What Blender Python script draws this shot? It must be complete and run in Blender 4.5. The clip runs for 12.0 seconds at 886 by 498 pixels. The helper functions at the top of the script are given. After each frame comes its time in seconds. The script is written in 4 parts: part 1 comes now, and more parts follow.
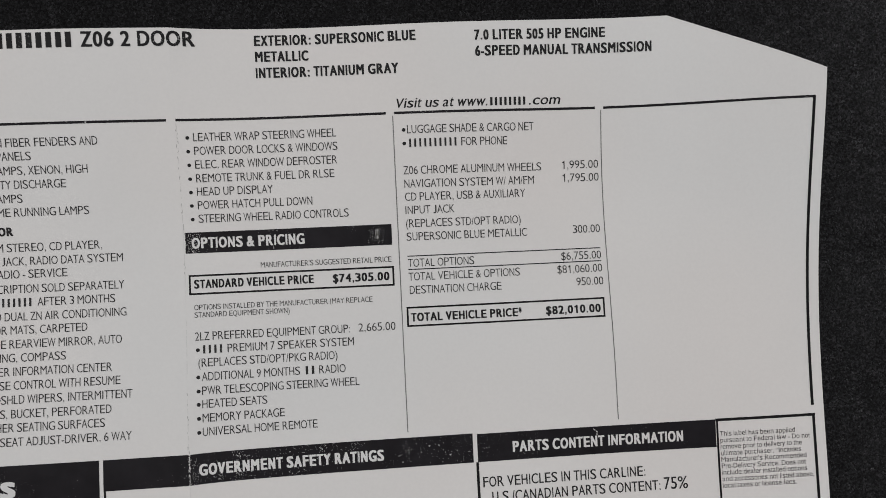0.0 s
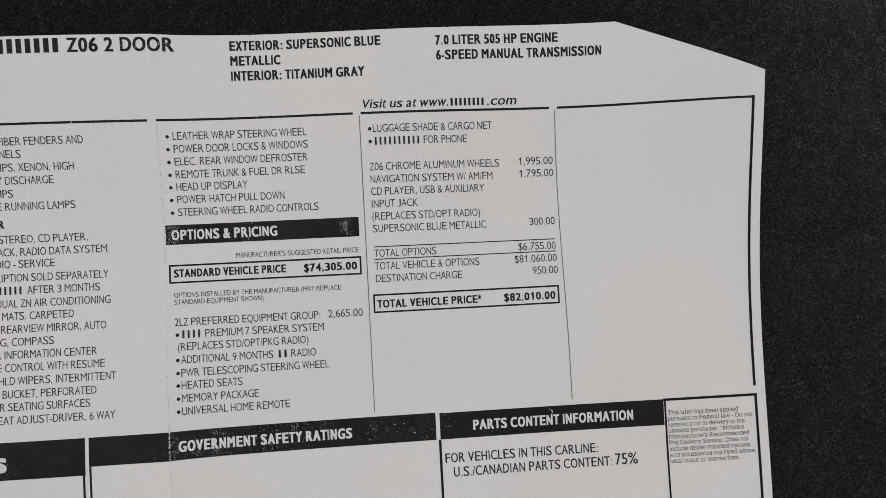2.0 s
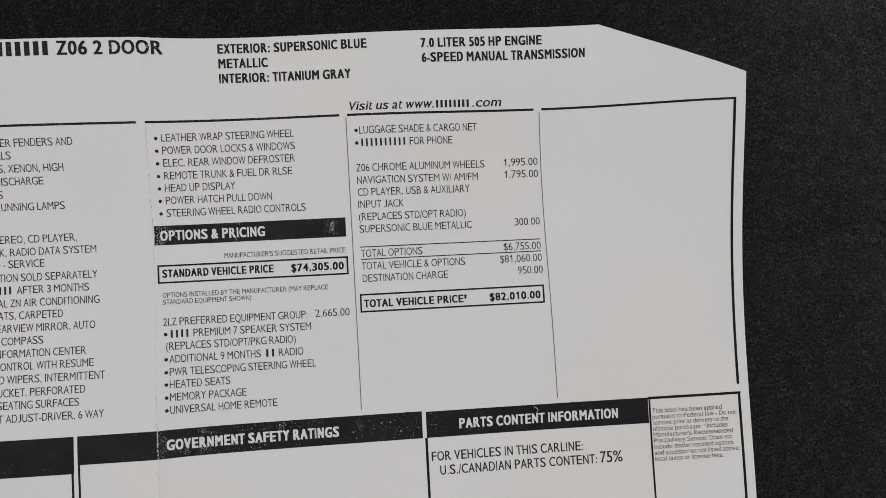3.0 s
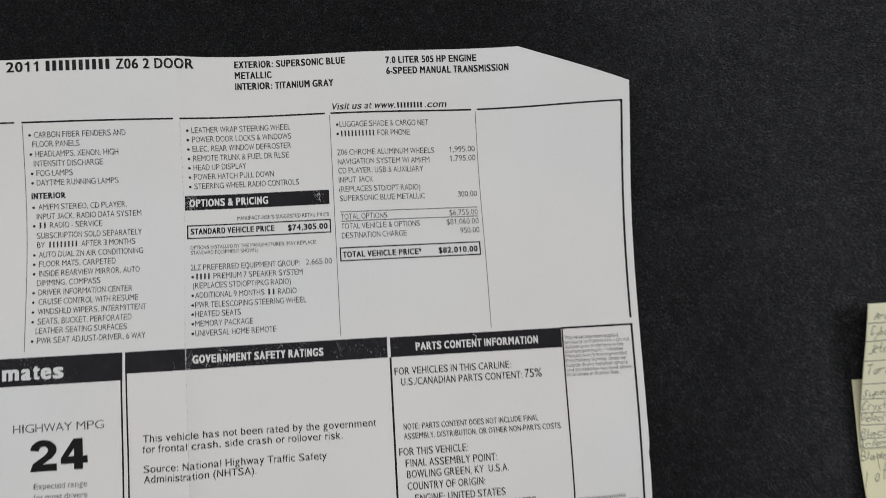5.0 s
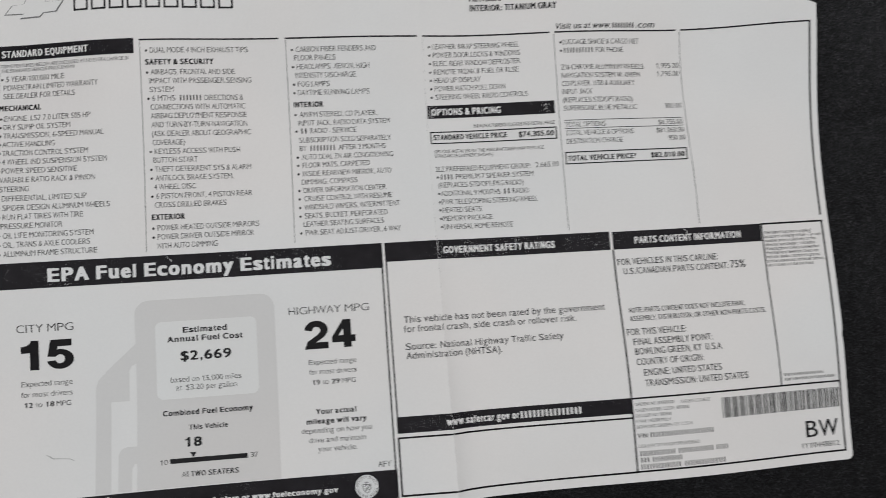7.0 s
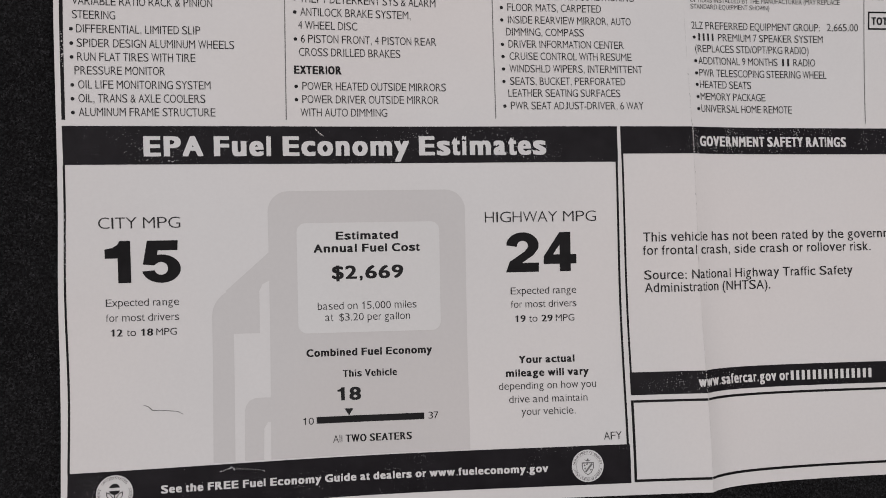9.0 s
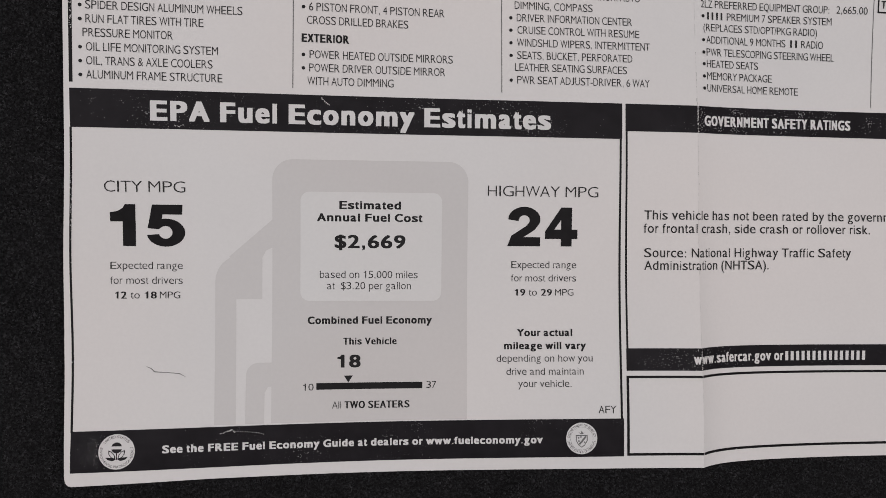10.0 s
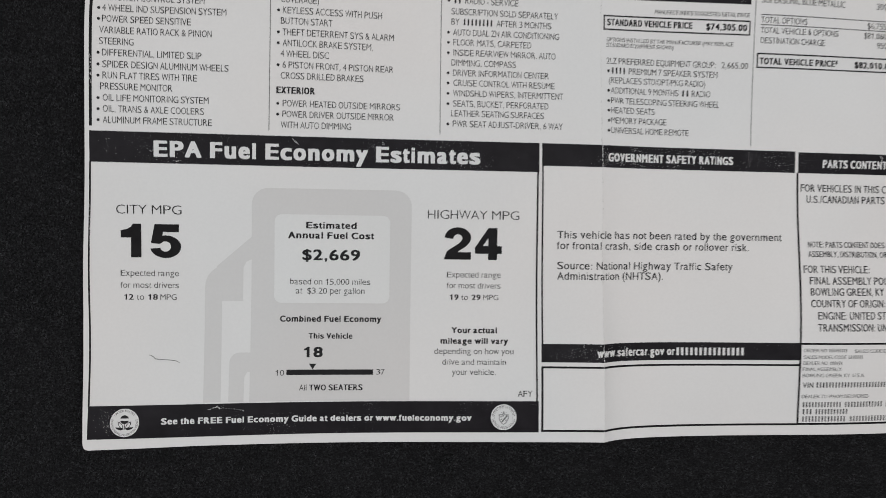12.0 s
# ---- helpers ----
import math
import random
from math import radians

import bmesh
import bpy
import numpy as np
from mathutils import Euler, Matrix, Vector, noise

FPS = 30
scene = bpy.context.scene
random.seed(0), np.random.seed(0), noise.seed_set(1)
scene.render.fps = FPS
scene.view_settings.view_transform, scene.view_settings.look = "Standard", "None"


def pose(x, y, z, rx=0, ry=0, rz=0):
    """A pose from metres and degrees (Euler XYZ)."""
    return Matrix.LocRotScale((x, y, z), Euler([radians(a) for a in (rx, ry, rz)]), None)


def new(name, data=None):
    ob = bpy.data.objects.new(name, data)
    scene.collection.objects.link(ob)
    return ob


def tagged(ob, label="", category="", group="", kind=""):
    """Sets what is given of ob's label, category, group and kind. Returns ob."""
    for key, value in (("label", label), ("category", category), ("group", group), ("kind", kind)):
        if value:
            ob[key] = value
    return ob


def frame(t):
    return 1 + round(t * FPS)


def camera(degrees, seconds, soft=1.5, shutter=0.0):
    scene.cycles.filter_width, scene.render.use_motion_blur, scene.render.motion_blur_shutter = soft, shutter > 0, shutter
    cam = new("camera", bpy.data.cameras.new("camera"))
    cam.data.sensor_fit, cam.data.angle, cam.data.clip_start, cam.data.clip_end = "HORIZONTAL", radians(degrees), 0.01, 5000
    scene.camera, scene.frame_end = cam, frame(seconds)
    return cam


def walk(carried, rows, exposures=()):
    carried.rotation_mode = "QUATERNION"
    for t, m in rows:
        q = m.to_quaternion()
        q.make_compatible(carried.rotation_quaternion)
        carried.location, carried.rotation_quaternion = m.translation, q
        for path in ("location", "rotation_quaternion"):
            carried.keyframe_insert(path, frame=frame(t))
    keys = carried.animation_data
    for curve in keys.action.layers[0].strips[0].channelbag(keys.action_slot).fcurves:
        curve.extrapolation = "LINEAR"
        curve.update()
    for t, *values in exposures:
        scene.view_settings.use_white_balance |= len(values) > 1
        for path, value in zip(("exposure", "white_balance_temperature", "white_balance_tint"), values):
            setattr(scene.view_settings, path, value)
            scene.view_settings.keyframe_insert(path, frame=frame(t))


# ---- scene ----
# ---- camera and walk ----
cam = camera(59.04, 12.0, soft=0.7, shutter=0.26)
walk(cam, [
    (0.0, pose(0.06446, 0.05307, 0.26363, 1.098, -4.538, -2.611)),
    (0.2, pose(0.06556, 0.05071, 0.26301, 1.062, -4.640, -2.663)),
    (0.5, pose(0.06769, 0.04636, 0.26863, 1.119, -4.599, -2.683)),
    (0.7, pose(0.06938, 0.04452, 0.26961, 1.072, -4.664, -2.681)),
    (1.0, pose(0.07020, 0.04609, 0.27368, 1.230, -4.650, -2.703)),
    (1.2, pose(0.07161, 0.04926, 0.27484, 0.979, -4.604, -2.690)),
    (1.5, pose(0.07394, 0.04828, 0.27676, 1.240, -4.661, -2.702)),
    (1.7, pose(0.07631, 0.05020, 0.27937, 1.012, -4.696, -2.672)),
    (2.0, pose(0.07469, 0.04836, 0.28247, 1.260, -4.703, -2.778)),
    (2.2, pose(0.07469, 0.04781, 0.28057, 1.011, -4.694, -2.788)),
    (2.5, pose(0.07594, 0.04498, 0.28103, 1.382, -4.740, -2.823)),
    (2.7, pose(0.07518, 0.04587, 0.28055, 1.237, -4.921, -2.825)),
    (3.0, pose(0.07871, 0.04570, 0.28586, 1.761, -4.827, -2.891)),
    (3.2, pose(0.07815, 0.04653, 0.28738, 2.127, -4.814, -2.932)),
    (4.8, pose(0.08066, 0.01842, 0.34938, 4.712, -4.724, -3.067)),
    (5.0, pose(0.08710, 0.00160, 0.37435, 5.497, -4.945, -3.209)),
    (5.3, pose(0.08517, -0.02142, 0.39537, 5.784, -5.326, -3.367)),
    (5.5, pose(0.08133, -0.03339, 0.39987, 6.172, -5.354, -3.470)),
    (5.7, pose(0.07731, -0.03745, 0.40228, 5.981, -5.372, -3.514)),
    (6.0, pose(0.06589, -0.04494, 0.40724, 6.134, -5.438, -3.631)),
    (6.2, pose(0.04666, -0.04848, 0.40879, 6.199, -5.428, -3.636)),
    (6.3, pose(0.03643, -0.04783, 0.40977, 6.048, -5.611, -3.676)),
    (6.5, pose(0.01670, -0.04744, 0.41501, 6.190, -5.866, -3.756)),
    (6.7, pose(-0.00339, -0.04753, 0.41380, 6.339, -6.105, -3.832)),
    (7.0, pose(-0.04185, -0.05056, 0.39659, 6.481, -6.318, -3.958)),
    (7.2, pose(-0.06463, -0.04694, 0.37690, 6.229, -6.418, -3.824)),
    (7.3, pose(-0.07780, -0.04937, 0.36523, 6.649, -6.662, -3.909)),
    (7.4, pose(-0.08629, -0.04856, 0.35498, 6.630, -6.691, -3.773)),
    (7.5, pose(-0.09184, -0.04661, 0.34394, 6.706, -6.882, -3.720)),
    (7.6, pose(-0.09282, -0.04509, 0.33331, 6.712, -6.781, -3.616)),
    (7.7, pose(-0.09428, -0.04199, 0.32351, 6.176, -6.937, -3.472)),
    (9.3, pose(-0.12465, -0.04579, 0.27094, -0.991, -7.357, -0.523)),
    (9.5, pose(-0.12503, -0.04586, 0.27131, -1.596, -7.397, -0.159)),
    (9.7, pose(-0.12455, -0.04611, 0.27180, -1.919, -7.195, 0.146)),
    (10.0, pose(-0.12247, -0.04589, 0.27366, -2.171, -7.198, 0.534)),
    (10.2, pose(-0.12146, -0.04705, 0.27418, -2.051, -6.949, 0.686)),
    (10.5, pose(-0.12123, -0.04583, 0.27694, -2.294, -7.066, 0.901)),
    (11.0, pose(-0.11950, -0.04625, 0.28248, -2.159, -6.904, 1.017)),
    (11.2, pose(-0.11882, -0.04684, 0.28622, -2.041, -6.775, 1.008)),
    (11.5, pose(-0.11875, -0.04421, 0.29748, -2.384, -6.815, 1.039)),
    (11.7, pose(-0.11487, -0.04373, 0.31343, -2.366, -6.492, 0.984)),
    (11.8, pose(-0.11195, -0.04189, 0.32002, -2.445, -6.634, 1.047)),
    (12.0, pose(-0.10494, -0.03878, 0.33649, -2.097, -6.573, 0.952)),
], exposures=[
    (0.0, -0.10, 6500, 10), (1.0, -0.11, 6500, 10), (1.5, -0.12, 6500, 10), (2.0, -0.03, 6490, 9.5), (3.2, 0.0, 6450, 9), (4.8, 0.02, 6400, 8.5), (6.0, 0.08, 6360, 8.5), (7.0, 0.08, 6380, 8.5),
    (7.3, 0.02, 6400, 8.5), (7.5, -0.04, 6460, 11), (7.7, -0.09, 6540, 12.5), (9.3, -0.07, 6620, 15.5), (10.5, -0.06, 6640, 14.5), (11.0, -0.06, 6580, 12.5), (11.5, -0.05, 6480, 10.5), (12.0, 0.09, 6400, 9),
])

# ---- world and light ----
world = bpy.data.worlds.new("world")
scene.world = world
world.use_nodes = True
world.node_tree.nodes["Background"].inputs[0].default_value = (0.8, 0.85, 1.0, 1)
world.node_tree.nodes["Background"].inputs[1].default_value = 0.02

LAMP_WATTS = 25.0


def ceiling_lamp(x, y):
    data = bpy.data.lights.new("ceiling_light_glow", "AREA")
    data.shape, data.size, data.size_y, data.energy = "RECTANGLE", 1.15, 0.55, LAMP_WATTS
    data.color = (1.0, 0.99, 0.99)
    ob = new("ceiling_light_glow", data)
    ob.matrix_world = pose(x, y, 2.555)
    return ob


for lamp_x in (-1.0, 0.85):
    ceiling_lamp(lamp_x, 0.25)


# ---- materials ----
def shader(name, rough=0.6, metal=0.0):
    mat = bpy.data.materials.new(name)
    mat.use_nodes = True
    nt = mat.node_tree
    bsdf = nt.nodes["Principled BSDF"]
    bsdf.inputs["Roughness"].default_value = rough
    bsdf.inputs["Metallic"].default_value = metal
    bsdf.inputs["Specular IOR Level"].default_value = 0.12
    where = nt.nodes.new("ShaderNodeNewGeometry").outputs["Position"]
    return mat, nt, bsdf, where


def add_noise(nt, where, scale, detail=3.0, rough=0.55):
    n = nt.nodes.new("ShaderNodeTexNoise")
    n.inputs["Scale"].default_value = scale
    n.inputs["Detail"].default_value = detail
    n.inputs["Roughness"].default_value = rough
    nt.links.new(where, n.inputs["Vector"])
    return n.outputs["Fac"]


def ramp(nt, fac, stops):
    r = nt.nodes.new("ShaderNodeValToRGB")
    r.color_ramp.elements[0].position, r.color_ramp.elements[0].color = stops[0][0], (*stops[0][1], 1)
    r.color_ramp.elements[1].position, r.color_ramp.elements[1].color = stops[-1][0], (*stops[-1][1], 1)
    for at, colour in stops[1:-1]:
        r.color_ramp.elements.new(at).color = (*colour, 1)
    nt.links.new(fac, r.inputs["Fac"])
    return r.outputs["Color"]


def blend(nt, fac, a, b, how="MIX"):
    m = nt.nodes.new("ShaderNodeMix")
    m.data_type, m.blend_type = "RGBA", how
    for socket, value in ((m.inputs["Factor"], fac), (m.inputs["A"], a), (m.inputs["B"], b)):
        if isinstance(value, (int, float)):
            socket.default_value = value
        elif isinstance(value, tuple):
            socket.default_value = (*value, 1)
        else:
            nt.links.new(value, socket)
    return m.outputs["Result"]


def times(nt, a, b):
    m = nt.nodes.new("ShaderNodeMath")
    m.operation = "MULTIPLY"
    nt.links.new(a, m.inputs[0])
    nt.links.new(b, m.inputs[1])
    return m.outputs[0]


def bumped(nt, bsdf, height, strength, distance):
    b = nt.nodes.new("ShaderNodeBump")
    b.inputs["Strength"].default_value = strength
    b.inputs["Distance"].default_value = distance
    nt.links.new(height, b.inputs["Height"])
    nt.links.new(b.outputs["Normal"], bsdf.inputs["Normal"])


def paper_material(name, tint, grain=0.012):
    mat, nt, bsdf, where = shader(name, 0.55)
    tone = ramp(nt, add_noise(nt, where, 14.0, 2.0), [(0.3, tuple(c * 0.965 for c in tint)), (0.7, tint)])
    drift = ramp(nt, add_noise(nt, where, 9.0, 1.0), [(0.35, (0.985, 1.0, 1.008)), (0.65, (1.012, 0.997, 0.992))])
    tone = blend(nt, 1.0, tone, drift, "MULTIPLY")
    fine = ramp(nt, add_noise(nt, where, 900.0, 2.0), [(0.3, (0.975,) * 3), (0.7, (1.0,) * 3)])
    nt.links.new(blend(nt, 1.0, tone, fine, "MULTIPLY"), bsdf.inputs["Base Color"])
    bumped(nt, bsdf, add_noise(nt, where, 2200.0, 2.0), 0.08, 0.0001)
    return mat


def ink_material(name, tint, worn=True, rough=0.45):
    """Toner: dark, slightly glossy, with flakes broken off where the sheet was rubbed."""
    mat, nt, bsdf, where = shader(name, rough)
    bsdf.inputs["Specular IOR Level"].default_value = 0.05
    tone = ramp(nt, add_noise(nt, where, 120.0, 3.0), [(0.3, tuple(c * 0.8 for c in tint)), (0.7, tuple(c * 1.25 for c in tint))])
    if worn:
        patch = ramp(nt, add_noise(nt, where, 38.0, 3.0), [(0.50, (0, 0, 0)), (0.68, (1, 1, 1))])
        speck = ramp(nt, add_noise(nt, where, 1500.0, 3.0, 0.65), [(0.635, (0, 0, 0)), (0.68, (1, 1, 1))])
        tone = blend(nt, times(nt, patch, speck), tone, (0.6, 0.6, 0.6))
    nt.links.new(tone, bsdf.inputs["Base Color"])
    return mat


def plain_material(name, tint, rough=0.8, scale=6.0):
    mat, nt, bsdf, where = shader(name, rough)
    tone = ramp(nt, add_noise(nt, where, scale, 3.0), [(0.3, tuple(c * 0.92 for c in tint)), (0.7, tint)])
    nt.links.new(tone, bsdf.inputs["Base Color"])
    bumped(nt, bsdf, add_noise(nt, where, 400.0, 2.0), 0.15, 0.0005)
    return mat


def painted_bright_band(nt, where):
    """Brighter light put into the carpet colour along one wandering band; the rest unchanged."""
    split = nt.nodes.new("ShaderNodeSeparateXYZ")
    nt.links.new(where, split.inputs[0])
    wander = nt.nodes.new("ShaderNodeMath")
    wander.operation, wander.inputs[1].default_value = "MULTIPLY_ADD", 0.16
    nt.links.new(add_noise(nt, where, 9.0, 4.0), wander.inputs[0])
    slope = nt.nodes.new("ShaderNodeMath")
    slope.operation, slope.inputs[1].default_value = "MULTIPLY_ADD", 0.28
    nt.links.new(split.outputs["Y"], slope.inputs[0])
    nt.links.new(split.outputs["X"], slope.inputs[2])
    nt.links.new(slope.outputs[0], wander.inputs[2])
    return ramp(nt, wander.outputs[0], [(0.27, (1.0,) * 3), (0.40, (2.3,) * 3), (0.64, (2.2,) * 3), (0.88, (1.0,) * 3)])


def carpet_material():
    mat, nt, bsdf, where = shader("charcoal_pile", 0.95)
    bsdf.inputs["Specular IOR Level"].default_value = 0.08
    broad = ramp(nt, add_noise(nt, where, 45.0, 4.0), [(0.3, (0.007, 0.007, 0.0073)), (0.7, (0.012, 0.012, 0.0126))])
    fine = ramp(nt, add_noise(nt, where, 1000.0, 5.0, 0.75), [(0.32, (0.25,) * 3), (0.50, (0.9,) * 3), (0.68, (3.2,) * 3)])
    nt.links.new(blend(nt, 1.0, blend(nt, 1.0, broad, fine, "MULTIPLY"), painted_bright_band(nt, where), "MULTIPLY"), bsdf.inputs["Base Color"])
    bumped(nt, bsdf, add_noise(nt, where, 900.0, 3.0), 0.6, 0.0008)
    return mat


def fibre_material(name, stops):
    """Dyed yarn, each tuft or fibre of its own shade, matted in patches."""
    mat, nt, bsdf, where = shader(name, 0.9)
    bsdf.inputs["Specular IOR Level"].default_value = 0.1
    each = nt.nodes.new("ShaderNodeNewGeometry").outputs["Random Per Island"]
    tone = ramp(nt, each, [(at, (level, level, level * 1.07)) for at, level in stops])
    broad = ramp(nt, add_noise(nt, where, 800.0, 5.0, 0.75), [(0.3, (0.35,) * 3), (0.5, (0.95,) * 3), (0.68, (1.9,) * 3)])
    tufts = ramp(nt, add_noise(nt, where, 190.0, 3.0, 0.6), [(0.32, (0.66,) * 3), (0.5, (1.0,) * 3), (0.68, (1.45,) * 3)])
    broad = blend(nt, 1.0, broad, tufts, "MULTIPLY")
    nt.links.new(blend(nt, 1.0, blend(nt, 1.0, tone, broad, "MULTIPLY"), painted_bright_band(nt, where), "MULTIPLY"), bsdf.inputs["Base Color"])
    return mat


PAPER = paper_material("label_paper", (0.775, 0.763, 0.753))
INK = ink_material("bar_toner", (0.0150, 0.0136, 0.0160))
LINEINK = ink_material("line_toner", (0.0125, 0.0118, 0.0128), worn=False)
TYPE = ink_material("type_toner", (0.022, 0.0215, 0.0225), worn=False)
PLAINTYPE = ink_material("thin_type_toner", (0.033, 0.0325, 0.033), worn=False)
HEADTYPE = ink_material("worn_type_toner", (0.016, 0.0155, 0.0165))
KNOCK = paper_material("bare_paper_type", (0.74, 0.735, 0.73))
GREYINK = paper_material("pale_grey_print", (0.675, 0.66, 0.65))
PANEL = paper_material("light_grey_print", (0.765, 0.76, 0.75))
MIDGREY = ink_material("mid_grey_print", (0.17, 0.17, 0.17), worn=False)
FADED = ink_material("half_tone_toner", (0.11, 0.109, 0.109), worn=False)
WEAR = paper_material("cracked_paper", (0.80, 0.79, 0.78))
WORN_GREY = paper_material("rubbed_grey", (0.42, 0.415, 0.41))
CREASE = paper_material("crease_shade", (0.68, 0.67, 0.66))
NOTE = paper_material("pale_yellow_note", (0.83, 0.815, 0.60))
NOTE_LOW = paper_material("yellow_note", (0.81, 0.79, 0.545))
PENCIL = ink_material("pencil", (0.085, 0.085, 0.08), worn=False, rough=0.6)
CARPET = carpet_material()
YARN = fibre_material("charcoal_yarn", [(0.0, 0.0125), (0.5, 0.0165), (1.0, 0.022)])
FIBRE = fibre_material("charcoal_fibre", [(0.0, 0.006), (0.5, 0.0175), (0.86, 0.036), (1.0, 0.05)])
WALLPAINT = plain_material("wall_paint", (0.72, 0.71, 0.69))
CEILPAINT = plain_material("ceiling_paint", (0.8, 0.8, 0.79))
LINT = plain_material("lint", (0.6, 0.6, 0.6))


# ---- helpers for things ----
def mesh_object(name, verts, faces, material, parent=None, label="", smooth=False):
    data = bpy.data.meshes.new(name)
    data.from_pydata(verts, [], faces)
    data.materials.append(material)
    if smooth:
        data.shade_smooth()
    ob = new(name, data)
    if parent:
        ob.parent = parent
    if label:
        tagged(ob, label)
    return ob


def box(name, x0, y0, z0, x1, y1, z1, material, parent=None):
    v = [(x, y, z) for x in (x0, x1) for y in (y0, y1) for z in (z0, z1)]
    f = [(0, 1, 3, 2), (4, 6, 7, 5), (0, 4, 5, 1), (2, 3, 7, 6), (0, 2, 6, 4), (1, 5, 7, 3)]
    return mesh_object(name, v, f, material, parent)


# ---- the room round it ----
HALF, TALL = 2.6, 2.6
floor = box("floor", -HALF, -HALF, -0.05, HALF, HALF, 0.0, CARPET)
tagged(floor, "charcoal black short-pile carpet, faintly mottled", "carpet", kind="structure")
for wall_name, (x0, y0, x1, y1) in {
    "wall_north": (-HALF, HALF, HALF, HALF + 0.1), "wall_south": (-HALF, -HALF - 0.1, HALF, -HALF),
    "wall_east": (HALF, -HALF - 0.1, HALF + 0.1, HALF + 0.1), "wall_west": (-HALF - 0.1, -HALF - 0.1, -HALF, HALF + 0.1),
}.items():
    tagged(box(wall_name, x0, y0, -0.05, x1, y1, TALL + 0.1, WALLPAINT), "plain off-white painted wall", "wall", kind="structure")
tagged(box("ceiling", -HALF, -HALF, TALL, HALF, HALF, TALL + 0.1, CEILPAINT), "plain white ceiling", "ceiling", kind="structure")

# ---- the price label: a creased, gently waved sheet ----
# Sheet millimetres: across from the frame's left line, up from the column rules.
FOLD = 211.0
WAVES = (
    (0.85, 0.13, 2.31, -0.76, 0.99, -0.15),
    (0.58, 0.70, -1.04, 1.04, 0.68, 0.83),
    (0.16, -1.18, -0.06, 0.22, -0.01, -0.17),
    (-0.53, 1.46, -0.09, 0.85, -0.15, -0.12),
    (-0.38, -0.10, -0.48, -0.07, 0.38, 0.30),
    (-0.22, 1.60, 0.05, 0.10, 0.44, -0.32),
    (-0.01, -0.15, -0.14, -0.13, -0.21, 0.20),
    (-0.63, 0.80, -0.30, 0.11, 0.08, -0.03),
)
RIDGE = (1.89, -5.94, 2.58, 4.15)
LIFT = 6.6
CURL = 3.6


def fold_at(v):
    """The fold runs straight down the upper half and leans a little below it."""
    return FOLD + 1.5 * min(1.0, max(0.0, (-88 - v) / 120))


def rise(u, v):
    """Height of the sheet over the carpet, in mm: slow waves, a lifted left edge and the ridge along the fold."""
    fold = fold_at(v)
    a, b = math.pi * (u + 6) / 432, math.pi * (v + 236) / 270
    z = LIFT
    for i, row in enumerate(WAVES):
        for j, k in enumerate(row):
            z += k * math.cos(i * a) * math.cos(j * b)
    s = (v + 100) / 135
    near = math.exp((u - fold) / 40.0) if u < fold else math.exp((fold - u) / 9.0)
    z += CURL * math.exp(-max(u, -2.0) / 28.0) * math.exp(-((v + 58) / 30.0) ** 2)
    return z + near * (RIDGE[0] + s * (RIDGE[1] + s * (RIDGE[2] + s * RIDGE[3])))


def on_sheet(u, v, up=0.0):
    return ((u - 210) / 1000, (v + 102) / 1000, (rise(u, v) + up) / 1000)


LEFT, RIGHT, TOP, BOTTOM = -1.6, 423.7, 28.7, -233.4


def sheet_top(u):
    if u > 372:
        return TOP + (9.2 - TOP) * (u - 372) / (RIGHT - 372)
    near = max(0.0, 2.0 - (u - LEFT))
    return TOP - (2.0 - math.sqrt(max(0.0, 4.0 - near * near)))


def sheet_bottom(u):
    near = max(0.0, 3.0 - min(u - LEFT, RIGHT - u))
    return BOTTOM - 0.8 * max(0.0, 1 - (u - LEFT) / 45) + (3.0 - math.sqrt(max(0.0, 9.0 - near * near)))


def bow(v, much):
    """The cut edge and the frame line beside it bulge a little where the sheet lies flattest."""
    return much * math.exp(-((v + 163) / 30) ** 2)


def inset(v):
    """The cut edge and the frame line run a little further in towards the top."""
    s = min(1.0, max(0.0, (v + 60) / 35))
    return 1.2 * s * s * (3 - 2 * s)


